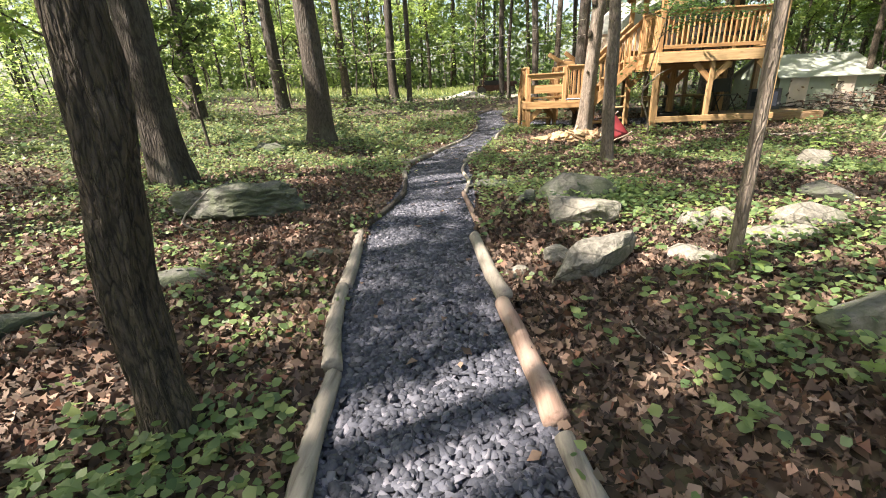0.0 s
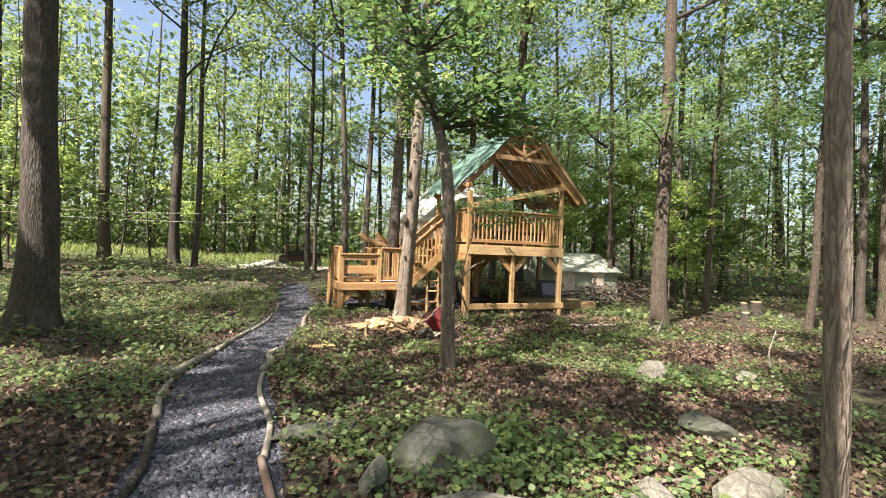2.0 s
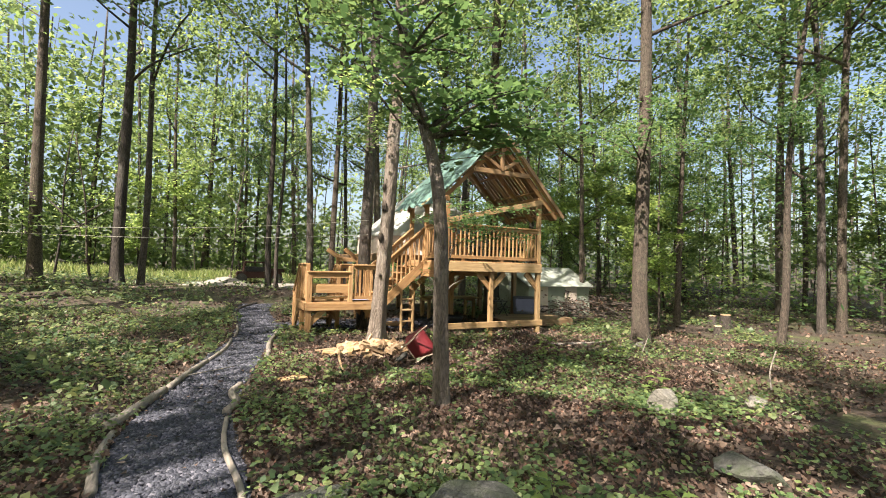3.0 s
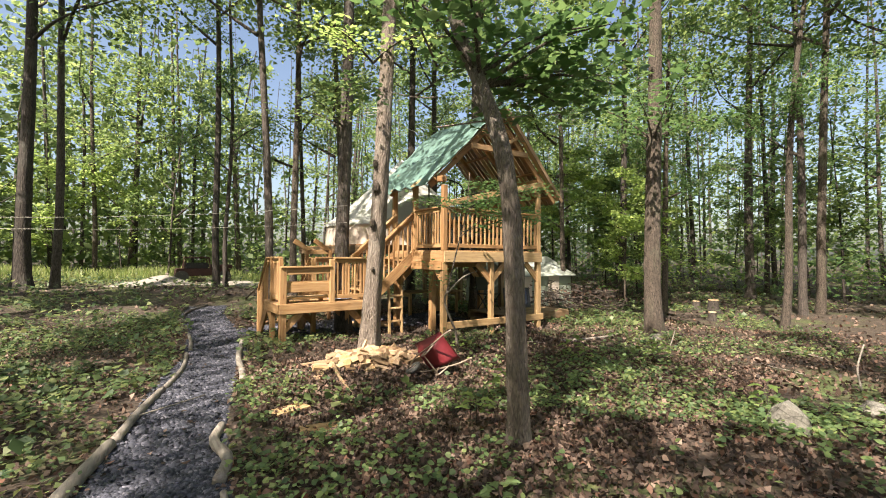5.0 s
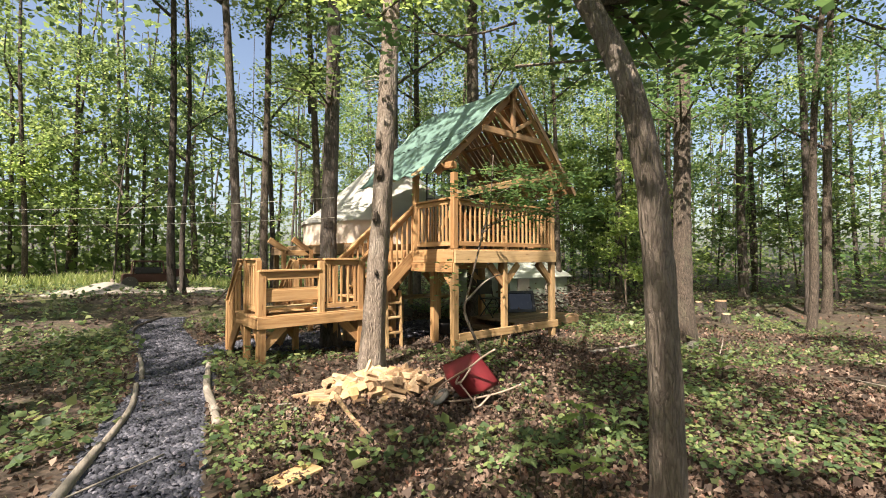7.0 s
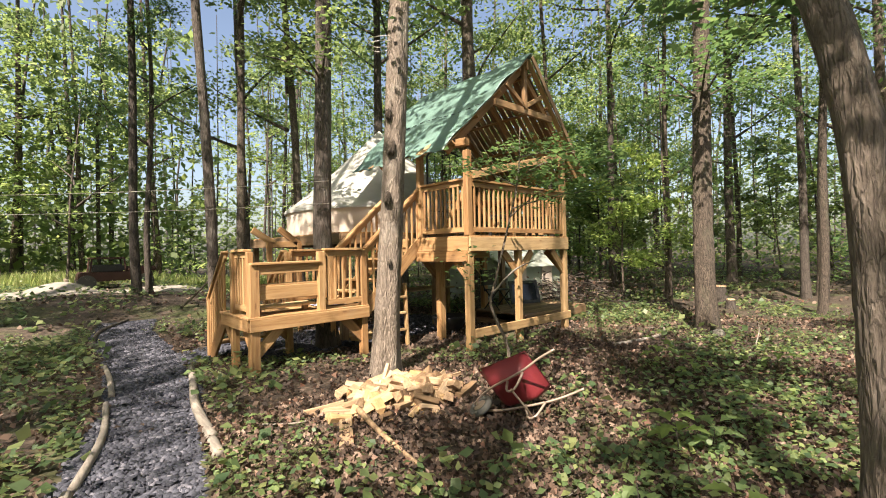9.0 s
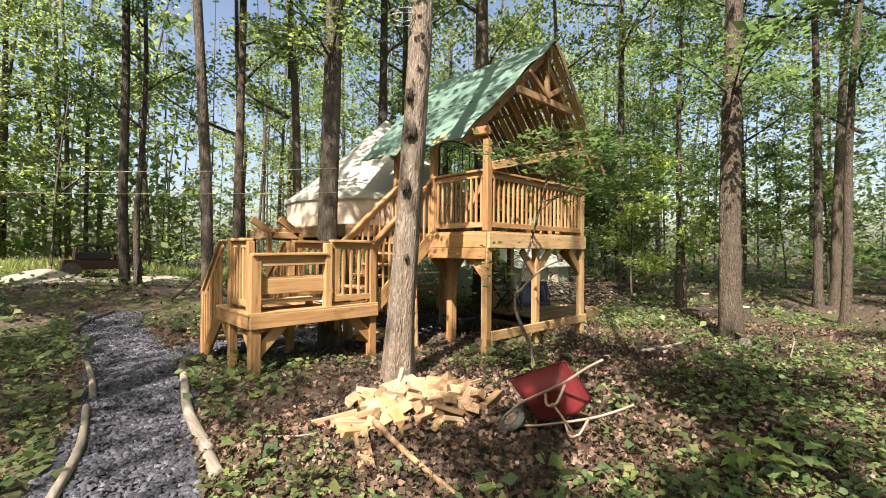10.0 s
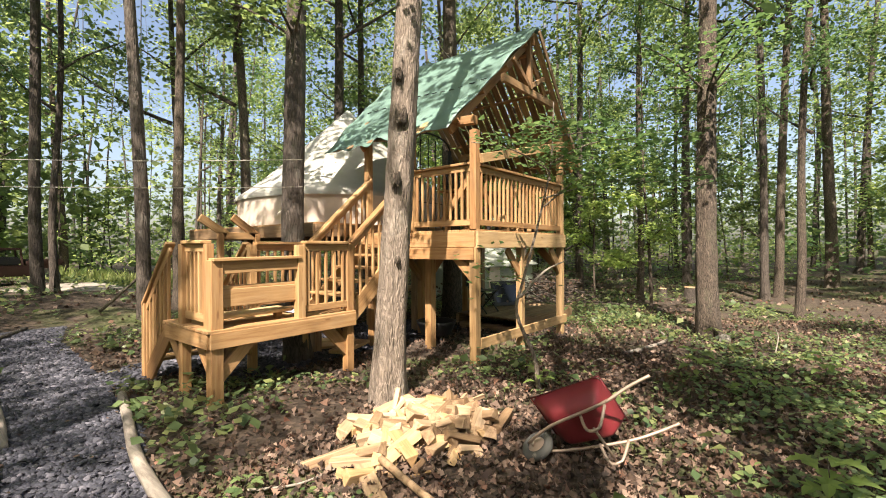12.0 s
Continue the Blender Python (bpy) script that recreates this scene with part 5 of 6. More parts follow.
def window_panel():
    t = thing("window_panel", (9.75, 14.72, 0.13), "dark framed glazed panel leaning on the low platform", "panel")
    m = pose(9.75, 14.72, 0.40, 70, 0, -28) @ Matrix.Scale(1.25, 4)
    for name, w, h, o, ma in (("pane", 0.50, 0.34, (0, 0, 0.0), M_GLASSY), ("frame", 0.62, 0.06, (0, 0.2, 0), M_BLACK), ("frame", 0.62, 0.06, (0, -0.2, 0), M_BLACK)):
        bm = bmesh.new()
        bmesh.ops.create_cube(bm, size=1)
        bmesh.ops.scale(bm, vec=(w, h, 0.03 if ma is M_BLACK else 0.012), verts=bm.verts)
        bmesh.ops.bevel(bm, geom=bm.edges[:], offset=0.004, segments=1, affect="EDGES")
        part(name, bm, ma, t, m=m @ Matrix.Translation(o))
    for sx in (-0.28, 0.28):
        bm = bmesh.new()
        bmesh.ops.create_cube(bm, size=1)
        bmesh.ops.scale(bm, vec=(0.06, 0.34, 0.03), verts=bm.verts)
        part("frame", bm, M_BLACK, t, m=m @ Matrix.Translation((sx, 0, 0.001)))


window_panel()


def folding_chair():
    t = thing("folding_chair", (8.6, 14.6, 0.12), "black folding camp chair on the low platform", "chair")
    x, y, z = 8.6, 14.6, 0.12
    for dx in (-0.22, 0.22):
        beam("leg", (x + dx, y - 0.22, z), (x + dx, y + 0.2, z + 0.46), 0.025, 0.025, M_BLACK, t)
        beam("leg", (x + dx, y + 0.22, z), (x + dx, y - 0.2, z + 0.46), 0.025, 0.025, M_BLACK, t)
        beam("back_post", (x + dx, y + 0.2, z + 0.4), (x + dx, y + 0.33, z + 0.9), 0.025, 0.025, M_BLACK, t)
    beam("seat", (x - 0.24, y, z + 0.44), (x + 0.24, y, z + 0.44), 0.42, 0.02, M_BLACK, t)
    beam("backrest", (x - 0.24, y + 0.28, z + 0.7), (x + 0.24, y + 0.28, z + 0.7), 0.02, 0.36, M_BLACK, t)


folding_chair()


def fire_bowl():
    t = thing("fire_bowl", g3(7.0, 14.55), "low black metal tub under the treehouse", "tub")
    prof = [(0.0, 0.1), (0.26, 0.1), (0.34, 0.3), (0.36, 0.34), (0.33, 0.34), (0.25, 0.14), (0.0, 0.13)]
    seg = 20
    vs = [(a * math.cos(2 * math.pi * k / seg), a * math.sin(2 * math.pi * k / seg), z) for a, z in prof for k in range(seg)]
    fs = [(i * seg + k, i * seg + (k + 1) % seg, (i + 1) * seg + (k + 1) % seg, (i + 1) * seg + k) for i in range(len(prof) - 1) for k in range(seg)]
    ob = new("bowl", mesh_from("bowl", vs, fs, M_BLACK, True))
    ob.parent = t
    b = t.location
    for k in range(3):
        a = k * 2.1
        beam("leg", b + Vector((math.cos(a) * 0.22, math.sin(a) * 0.22, -0.02)), b + Vector((math.cos(a) * 0.22, math.sin(a) * 0.22, 0.13)), 0.03, 0.03, M_BLACK, t, up=(0, 1, 0))


fire_bowl()


def far_tent():
    """Pale canvas frame tent behind the treehouse."""
    x, y, w, d, hw, hr = 12.6, 17.6, 3.0, 2.6, 1.15, 1.75
    t = thing("frame_tent", g3(x, y), "pale green-grey canvas frame tent in the woods", "tent")
    z = 0.0
    a = [(-w / 2, -d / 2), (w / 2, -d / 2), (w / 2, d / 2), (-w / 2, d / 2)]
    vs = [(px, py, z) for px, py in a] + [(px * 0.98, py * 0.98, hw) for px, py in a] + [(-w / 2, 0, hr), (w / 2, 0, hr)]
    ob = new("tent_wall", mesh_from("tent_wall", vs, [(0, 1, 5, 4), (1, 2, 6, 5), (2, 3, 7, 6), (3, 0, 4, 7), (4, 7, 8), (5, 9, 6)], M_TENTFAR))
    ob.parent = t
    rf = [(-w / 2 - 0.1, -d / 2 - 0.12, hw - 0.06), (w / 2 + 0.1, -d / 2 - 0.12, hw - 0.06), (w / 2 + 0.1, 0, hr + 0.03), (-w / 2 - 0.1, 0, hr + 0.03), (w / 2 + 0.1, d / 2 + 0.12, hw - 0.06), (-w / 2 - 0.1, d / 2 + 0.12, hw - 0.06)]
    rf += [(p, q, s - 0.03) for p, q, s in rf]
    ob = new("tent_roof", mesh_from("tent_roof", rf, [(0, 1, 2, 3), (3, 2, 4, 5), (6, 9, 8, 7), (9, 11, 10, 8), (0, 6, 7, 1), (5, 4, 10, 11)], M_TENTFAR_ROOF))
    ob.parent = t
    b = t.location
    for px, py in ((-0.9, -d / 2 - 0.02), (0.5, -d / 2 - 0.02)):
        beam("door_flap", b + Vector((px, py, 0.03)), b + Vector((px, py, hw - 0.08)), 0.55, 0.03, M_CANVAS, t, up=(0, 1, 0))


far_tent()


def plank_bench():
    """A plank table seen under the deck, behind the posts."""
    t = thing("work_table", g3(8.2, 17.0), "rough wooden plank table under the tent platform", "table")
    b = t.location
    for i in range(4):
        beam("top_board", b + Vector((-1.0, -0.3 + 0.2 * i, 0.66)), b + Vector((1.0, -0.3 + 0.2 * i, 0.66)), 0.19, 0.04, P, t)
    for px in (-0.85, 0.85):
        for py in (-0.28, 0.28):
            beam("leg", b + Vector((px, py, -0.03)), b + Vector((px, py, 0.64)), 0.08, 0.08, P, t, up=(0, 1, 0))
        beam("cross_bar", b + Vector((px, -0.3, 0.58)), b + Vector((px, 0.3, 0.58)), 0.04, 0.09, P, t)


plank_bench()


# ---- wheelbarrow ----
def wheelbarrow():
    t = thing("wheelbarrow", g3(4.3, 10.9), "red wheelbarrow tipped on its side with worn tube handles", "wheelbarrow")
    base = t.location
    # own axes: x from wheel to handles, y across, z out of the tray's underside
    o = Vector((4.34, 10.88, 0.09))
    ax = Vector((0.16, -0.88, 0.43)).normalized()
    az = Vector((-0.81, -0.35, -0.42))
    az = (az - ax * az.dot(ax)).normalized()
    ay = az.cross(ax)
    m = Matrix(((ax.x, ay.x, az.x, o.x), (ax.y, ay.y, az.y, o.y), (ax.z, ay.z, az.z, o.z), (0, 0, 0, 1))) @ Matrix.Scale(0.9, 4)
    L, W = 0.66, 0.54
    outer = [(-L / 2, -W / 2, -0.12), (L / 2, -W / 2, -0.12), (L / 2, W / 2, -0.12), (-L / 2, W / 2, -0.12), (-L * 0.28, -W * 0.34, 0.10), (L * 0.36, -W * 0.34, 0.13), (L * 0.36, W * 0.34, 0.13), (-L * 0.28, W * 0.34, 0.10)]
    bm = bmesh.new()
    vs = [bm.verts.new(p) for p in outer]
    for f in ((4, 5, 6, 7), (0, 1, 5, 4), (1, 2, 6, 5), (2, 3, 7, 6), (3, 0, 4, 7)):
        bm.faces.new([vs[i] for i in f])
    bmesh.ops.bevel(bm, geom=[e for e in bm.edges if len(e.link_faces) == 2], offset=0.07, segments=4, affect="EDGES", profile=0.5)
    bmesh.ops.solidify(bm, geom=bm.faces[:], thickness=0.008)
    part("tray", bm, M_RED, t, "red painted steel tray", m, True)
    rim = [Vector(p) for p in outer[:4]]
    rim = smooth_line([rim[0], rim[1], rim[2], rim[3], rim[0]], 1)
    v, f = tube(rim, [0.011] * len(rim), 6)
    hang(new("tray_rim", mesh_from("tray_rim", v, f, M_RED, True)), t, m)
    for s in (-1, 1):
        line = smooth_line([(-0.46, 0.05 * s, 0.16), (-0.20, 0.15 * s, 0.15), (0.30, 0.22 * s, 0.15), (0.55, 0.26 * s, 0.10), (0.74, 0.27 * s, 0.06)], 4)
        v, f = tube(line, [0.0135] * len(line), 8)
        hang(new("handle", mesh_from("handle", v, f, M_STEEL, True)), t, m)
        line = smooth_line([(0.10, 0.17 * s, 0.16), (0.16, 0.19 * s, 0.34), (0.26, 0.19 * s, 0.35), (0.33, 0.21 * s, 0.16)], 4)
        v, f = tube(line, [0.013] * len(line), 8)
        hang(new("leg", mesh_from("leg", v, f, M_STEEL, True)), t, m)
        v, f = tube([(-0.40, 0.055 * s, 0.15), (-0.42, 0.055 * s, 0.20)], [0.012, 0.012], 6)
        hang(new("axle_bracket", mesh_from("axle_bracket", v, f, M_STEEL, True)), t, m)
    v, f = tube([(0.22, -0.2, 0.35), (0.22, 0.2, 0.35)], [0.011, 0.011], 6)
    hang(new("leg_brace", mesh_from("leg_brace", v, f, M_STEEL, True)), t, m)
    seg, vs, fs = 24, [], []
    prof = [(0.08, -0.03), (0.115, -0.04), (0.14, -0.025), (0.147, 0), (0.14, 0.025), (0.115, 0.04), (0.08, 0.03)]
    for k in range(seg):
        a = 2 * math.pi * k / seg
        vs += [(-0.40 + math.cos(a) * q, h, 0.17 + math.sin(a) * q) for q, h in prof]
    for k in range(seg):
        for i in range(len(prof)):
            j = (i + 1) % len(prof)
            fs.append((k * 7 + i, k * 7 + j, (k + 1) % seg * 7 + j, (k + 1) % seg * 7 + i))
    wheel = hang(new("wheel", mesh_from("wheel", vs, fs, M_RUBBER, True)), t, m)
    tagged(wheel, "dusty rubber tyre")
    bm = bmesh.new()
    bmesh.ops.create_cone(bm, cap_ends=True, segments=20, radius1=0.082, radius2=0.082, depth=0.035)
    part("rim", bm, M_STEEL, wheel, "pale wheel rim", m @ Matrix.Translation((-0.40, 0, 0.17)) @ Matrix.Rotation(math.pi / 2, 4, "X"))


wheelbarrow()


# ---- firewood, boards, sticks ----
def firewood():
    q = random.Random(4)
    shapes = []
    for k in range(18):
        ln, a = q.uniform(0.18, 0.42), q.choice((0.035, 0.05, 0.06, 0.075, 0.09, 0.115))
        prof = [(0, 0), (a, 0.01), (a * 0.8, a * 0.75), (a * 0.2, a * 0.9)] if k % 3 else [(0, 0), (a, 0), (a * 0.55, a * 0.85)]
        bm = bmesh.new()
        ends = []
        for x in (-ln / 2, 0.0, ln / 2):
            ends.append([bm.verts.new((x, p[0] - a / 2 + q.uniform(-0.008, 0.008), p[1] - a / 2 + q.uniform(-0.008, 0.008))) for p in prof])
        n = len(prof)
        for s in range(2):
            for i in range(n):
                bm.faces.new((ends[s][i], ends[s][(i + 1) % n], ends[s + 1][(i + 1) % n], ends[s + 1][i]))
        bm.faces.new(ends[0][::-1])
        bm.faces.new(ends[2])
        bmesh.ops.recalc_face_normals(bm, faces=bm.faces[:])
        bmesh.ops.bevel(bm, geom=bm.edges[:], offset=0.004, segments=1, affect="EDGES")
        me = bpy.data.meshes.new("split_log")
        bm.to_mesh(me)
        bm.free()
        me.materials.append(M_SPLIT)
        shapes.append((me, a))
    greys, tans = [], []
    for me, a in shapes:
        for out, ma in ((greys, M_OLDWOOD), (tans, M_PALE)):
            g = me.copy()
            g.materials[0] = ma
            out.append(g)
    cx, cy = 3.92, 12.10
    for i in range(230):
        an, d = q.uniform(0, 6.28), min(abs(q.gauss(0, 0.50)), 0.95)
        x, y = cx + math.cos(an) * d * 1.0, cy + math.sin(an) * d * 0.66
        if (x - 4.28) ** 2 + (y - 12.97) ** 2 < 0.12 or x > 4.7:
            continue
        me, a = shapes[i % 18]
        pile = max(0.0, 0.11 * (1 - (math.hypot((x - cx) / 1.15, (y - cy) / 0.72) / 0.75) ** 2))
        up = a * 0.5 + (pile * q.random() if i > 30 else 0.0)
        ob = new("split_log", q.choice((me, me, greys[i % 18], tans[i % 18])))
        ob.matrix_basis = Matrix.Translation(g3(x, y, up)) @ Euler((q.uniform(-1.2, 1.2), q.uniform(-0.4, 0.4), q.uniform(0, 6.28))).to_matrix().to_4x4()
        tagged(ob, "freshly split pale firewood log on the heap", "firewood", "split firewood heap")
    ob = new("split_log", shapes[1][0])
    ob.matrix_basis = Matrix.Translation(g3(3.98, 12.55, 0.16)) @ Euler((0.2, -1.0, 0.4)).to_matrix().to_4x4()
    tagged(ob, "split firewood log propped against a tree", "firewood", "split firewood heap")


firewood()


def lone_board(a, b, w, h, label, material=None, name="board"):
    ob = beam(name, a, b, w, h, material or M_SPLIT, None)
    return tagged(ob, label, "board", "loose boards")


lone_board(g3(2.02, 9.70, 0.03), g3(2.40, 9.60, 0.03), 0.24, 0.025, "short pale board lying on ground plants", M_PALE)
lone_board(g3(1.93, 10.36, 0.03), g3(2.32, 10.48, 0.03), 0.20, 0.025, "short pale board lying on ground plants", M_PALE)
lone_board(g3(3.12, 12.05, 0.05), g3(2.72, 11.35, 0.02), 0.12, 0.03, "pale plank end sticking out of the firewood heap", M_SPLIT)
lone_board(g3(3.02, 12.3, 0.05), g3(3.3, 12.0, 0.06), 0.16, 0.05, "pale block beside the firewood heap")
lone_board(g3(4.95, 15.9, 0.03), g3(5.9, 15.3, 0.03), 0.3, 0.04, "pale plank lying on the gravel pad", M_PALE)
lone_board(g3(5.1, 16.3, 0.03), g3(6.1, 15.7, 0.03), 0.25, 0.04, "pale plank lying on the gravel pad", M_PALE)


def stick(pts, rad, label, material=None, category="stick", name="stick"):
    line = smooth_line(pts, 4)
    o = line[0].copy()
    v, f = tube([p - o for p in line], np.linspace(rad, rad * 0.6, len(line)), 7, 0.08, int(abs(o.x * 97 + o.y * 31)))
    ob = new(name, mesh_from(name, v, f, material or M_DRIFT, True))
    ob.location = o
    return tagged(ob, label, category, "fallen sticks")


stick([g3(3.2, 11.95, 0.10), g3(3.05, 11.3, 0.05), g3(2.95, 10.65, 0.03)], 0.030, "long peeled pole lying on leaves", M_SPLIT)
stick([g3(7.9, 6.9, 0.0), g3(7.95, 6.95, 0.25), g3(8.0, 6.9, 0.55)], 0.014, "thin pale upright stick in the ground")
stick([g3(-1.3, 5.0, 0.02), g3(-1.45, 4.9, 0.15), g3(-1.3, 5.2, 0.4)], 0.012, "thin pale twig leaning by a boulder")
stick([g3(-2.2, 12.0, 0.03), g3(-1.2, 11.4, 0.03), g3(-0.4, 11.5, 0.03)], 0.03, "fallen branch on the leaf litter", M_BARK)
stick([g3(-1.45, 12.7, -0.02), g3(-1.44, 12.7, 0.28)], 0.04, "short dark stake in the ground", M_BARK_DARK)
stick([g3(3.45, 20.1, 0.02), g3(3.72, 19.85, 0.35), g3(3.98, 19.55, 0.75)], 0.035, "dark leaning branch behind the steps", M_BARK_DARK)
stick([g3(3.3, 5.2, 0.02), g3(3.9, 5.0, 0.04)], 0.02, "pale fallen branch among stones")
stick([g3(8.0, 11.6, 0.03), g3(9.2, 11.3, 0.03), g3(10.2, 11.6, 0.03)], 0.035, "fallen pale branch on the leaves")
stick([g3(0.55, 11.0, 0.03), g3(1.4, 11.5, 0.035)], 0.012, "thin stick lying across the gravel")
stick([g3(8.9, 9.8, 0.0), g3(9.0, 9.75, 0.3), g3(9.15, 9.8, 0.42)], 0.01, "thin dry stalk standing in plants")
q0 = random.Random(8)
for i in range(46):
    x, y = q0.uniform(-5, 11), q0.uniform(2, 14)
    if float(on_path(x, y)) < 0.35 or (5.5 < x < 9.2 and y > 12.6) or (2.5 < x < 5 and y > 10.4) or clear(x, y, 0.4) is False:
        continue
    a, ln = q0.uniform(0, 6.28), q0.uniform(0.2, 0.75)
    stick([g3(x, y, 0.02), g3(x + math.cos(a) * ln * 0.5, y + math.sin(a) * ln * 0.5, q0.uniform(0.02, 0.05)), g3(x + math.cos(a + 0.3) * ln, y + math.sin(a + 0.3) * ln, 0.02)], q0.uniform(0.006, 0.014), "small dry twig on the leaf litter")


# ---- understorey beside the treehouse ----
def leafy_sapling():
    t = thing("maple_sapling", g3(5.48, 11.78), "bent maple sapling with flat sprays of dark leaves", "tree")
    b = t.location
    stem = smooth_line([Vector((0, 0, -0.1)), Vector((-0.02, 0.02, 0.2)), Vector((-0.05, 0.06, 0.47)), Vector((-0.17, 0.20, 0.92)), Vector((-0.13, 0.15, 1.25)), Vector((-0.05, 0.0, 1.9)), Vector((0.08, -0.1, 2.6)), Vector((0.15, -0.1, 3.3))], 4)
    v, f = tube(stem, np.linspace(0.030, 0.007, len(stem)), 8, 0.06, 3)
    ob = new("trunk", mesh_from("trunk", v, f, M_BARK_PALE, True))
    ob.parent = t
    q = np.random.default_rng(14)
    cent = []
    sprays = [(Vector((0.0, 0.1, 1.4)), Vector((0.35, -0.35, 1.72))), (Vector((0.2, 0.03, 2.1)), Vector((0.8, -0.55, 2.6))), (Vector((0.3, 0, 2.4)), Vector((0.9, 0.45, 2.75))), (Vector((0.3, 0, 2.5)), Vector((-0.5, 0.5, 2.75))),
              (Vector((0.35, 0, 2.6)), Vector((0.2, -0.9, 2.7))), (Vector((0.4, 0, 2.9)), Vector((1.4, -0.5, 2.95))), (Vector((0.4, 0, 3.0)), Vector((0.9, 0.7, 3.1))), (Vector((0.2, 0, 2.2)), Vector((1.2, -0.9, 2.4)))]
    back = Vector((-0.28, -0.12, 0))
    sprays = [(Vector((-0.15, 0.17, 1.1)), Vector((0.22, -0.25, 1.52)))] + [(a + back, c + back) for a, c in sprays[1:]]
    for i, (a, c) in enumerate(sprays):
        line = smooth_line([a, a.lerp(c, 0.5) + Vector((0, 0, 0.08)), c], 4)
        v, f = tube(line, np.linspace(0.022 if i == 0 else 0.011, 0.004, len(line)), 6, 0.05, i)
        ob = new("limb", mesh_from("limb", v, f, M_DRIFT if i == 0 else M_BARK_PALE, True))
        ob.parent = t
        if i:
            cent += [np.array(line[k]) for k in range(2, len(line))]
    cent = np.array(cent)
    pts = np.repeat(cent, 30, 0) + q.normal(size=(len(cent) * 30, 3)) * np.array([0.22, 0.22, 0.05]) + np.array([0.08, -0.3, 0])
    lo = np.array([-0.3, 0.3, 1.42]) + q.normal(size=(110, 3)) * np.array([0.2, 0.2, 0.14])
    ob = new("crown", quads_object("crown", leaves(np.concatenate([pts, lo]), 0.085, 0.75, q, 0.75), M_LEAF_DARK, "", ""))
    ob.parent = t


leafy_sapling()


def branch_spray(tx, ty, z, tips, size, leaf, label, per=60):
    """Leafy low branches growing out of a trunk."""
    t = thing("leafy_branch", (tx, ty, z), label, "branch", "low leafy branches")
    q = np.random.default_rng(int(abs(tx * 50 + z * 10)))
    pts = []
    for i, c in enumerate(tips):
        c = Vector(c)
        line = smooth_line([Vector((0, 0, 0)), c * 0.5 + Vector((0, 0, 0.12)), c], 5)
        v, f = tube(line, np.linspace(0.025, 0.005, len(line)), 6, 0.05, i)
        ob = new("twig", mesh_from("twig", v, f, M_BARK_DARK, True))
        ob.parent = t
        for k in range(3, len(line)):
            pts.append(np.array(line[k]) + q.normal(size=(per // 3, 3)) * np.array([0.26, 0.26, 0.07]))
    ob = new("foliage", quads_object("foliage", leaves(np.concatenate(pts), size, 0.7, q, 0.75), leaf, "", ""))
    ob.parent = t


branch_spray(3.38, 8.64, 3.3, [(0.9, -0.6, 0.5), (-0.7, -0.7, 0.3), (0.4, 0.9, 0.5), (1.1, 0.4, 0.9), (-0.9, 0.3, 0.8)], 0.13, M_LEAF_DARK, "dark maple leaves on low limbs of the leaning tree", 36)
branch_spray(3.22, 8.95, 4.4, [(1.0, -0.7, 0.3), (-0.8, -0.9, 0.2), (0.5, 1.0, 0.5), (1.3, 0.3, 0.3), (-1.1, 0.4, 0.3), (0.2, -1.2, 0.2)], 0.13, M_LEAF_DARK, "dark maple leaves on limbs of the leaning tree", 33)
branch_spray(3.10, 9.12, 5.6, [(1.2, -0.7, 0.3), (-1.0, -0.9, 0.2), (0.5, 1.2, 0.5), (1.5, 0.3, 0.3), (-1.3, 0.4, 0.3)], 0.14, M_LEAF_DARK, "dark maple leaves high on the leaning tree", 33)
branch_spray(3.40, 8.60, 3.2, [(1.4, 0.2, 0.1), (2.0, 0.6, 0.4), (1.8, -0.3, 0.3), (2.4, 0.2, 0.7), (1.0, -0.7, 0.6)], 0.14, M_LEAF_DARK, "dark maple leaves on a long limb of the leaning tree", 54)
# sprig lighter than the tree's crown: sun put into the leaf colour
branch_spray(4.28, 12.92, 5.2, [(-1.2, -0.5, 0.2), (-0.6, 0.5, 0.5), (0.5, -0.9, 0.3)], 0.11, M_LEAF_BRIGHT, "green leaves on a tree limb, coloured bright as if sunlit", 45)
branch_spray(10.1, 10.8, 4.2, [(-1.5, -0.6, 0.4), (1.2, -0.8, 0.5), (0.6, 1.2, 0.4), (-1.0, 0.9, 0.8), (-1.2, -1.4, 0.9)], 0.12, M_LEAF_DARK, "low leafy limbs on a straight tree")
branch_spray(4.72, 15.4, 4.6, [(-1.2, -0.7, 0.4), (-1.0, 0.9, 0.5), (-0.4, -1.2, 0.7)], 0.11, M_LEAF, "leafy limbs on the tree behind the entrance deck", 50)


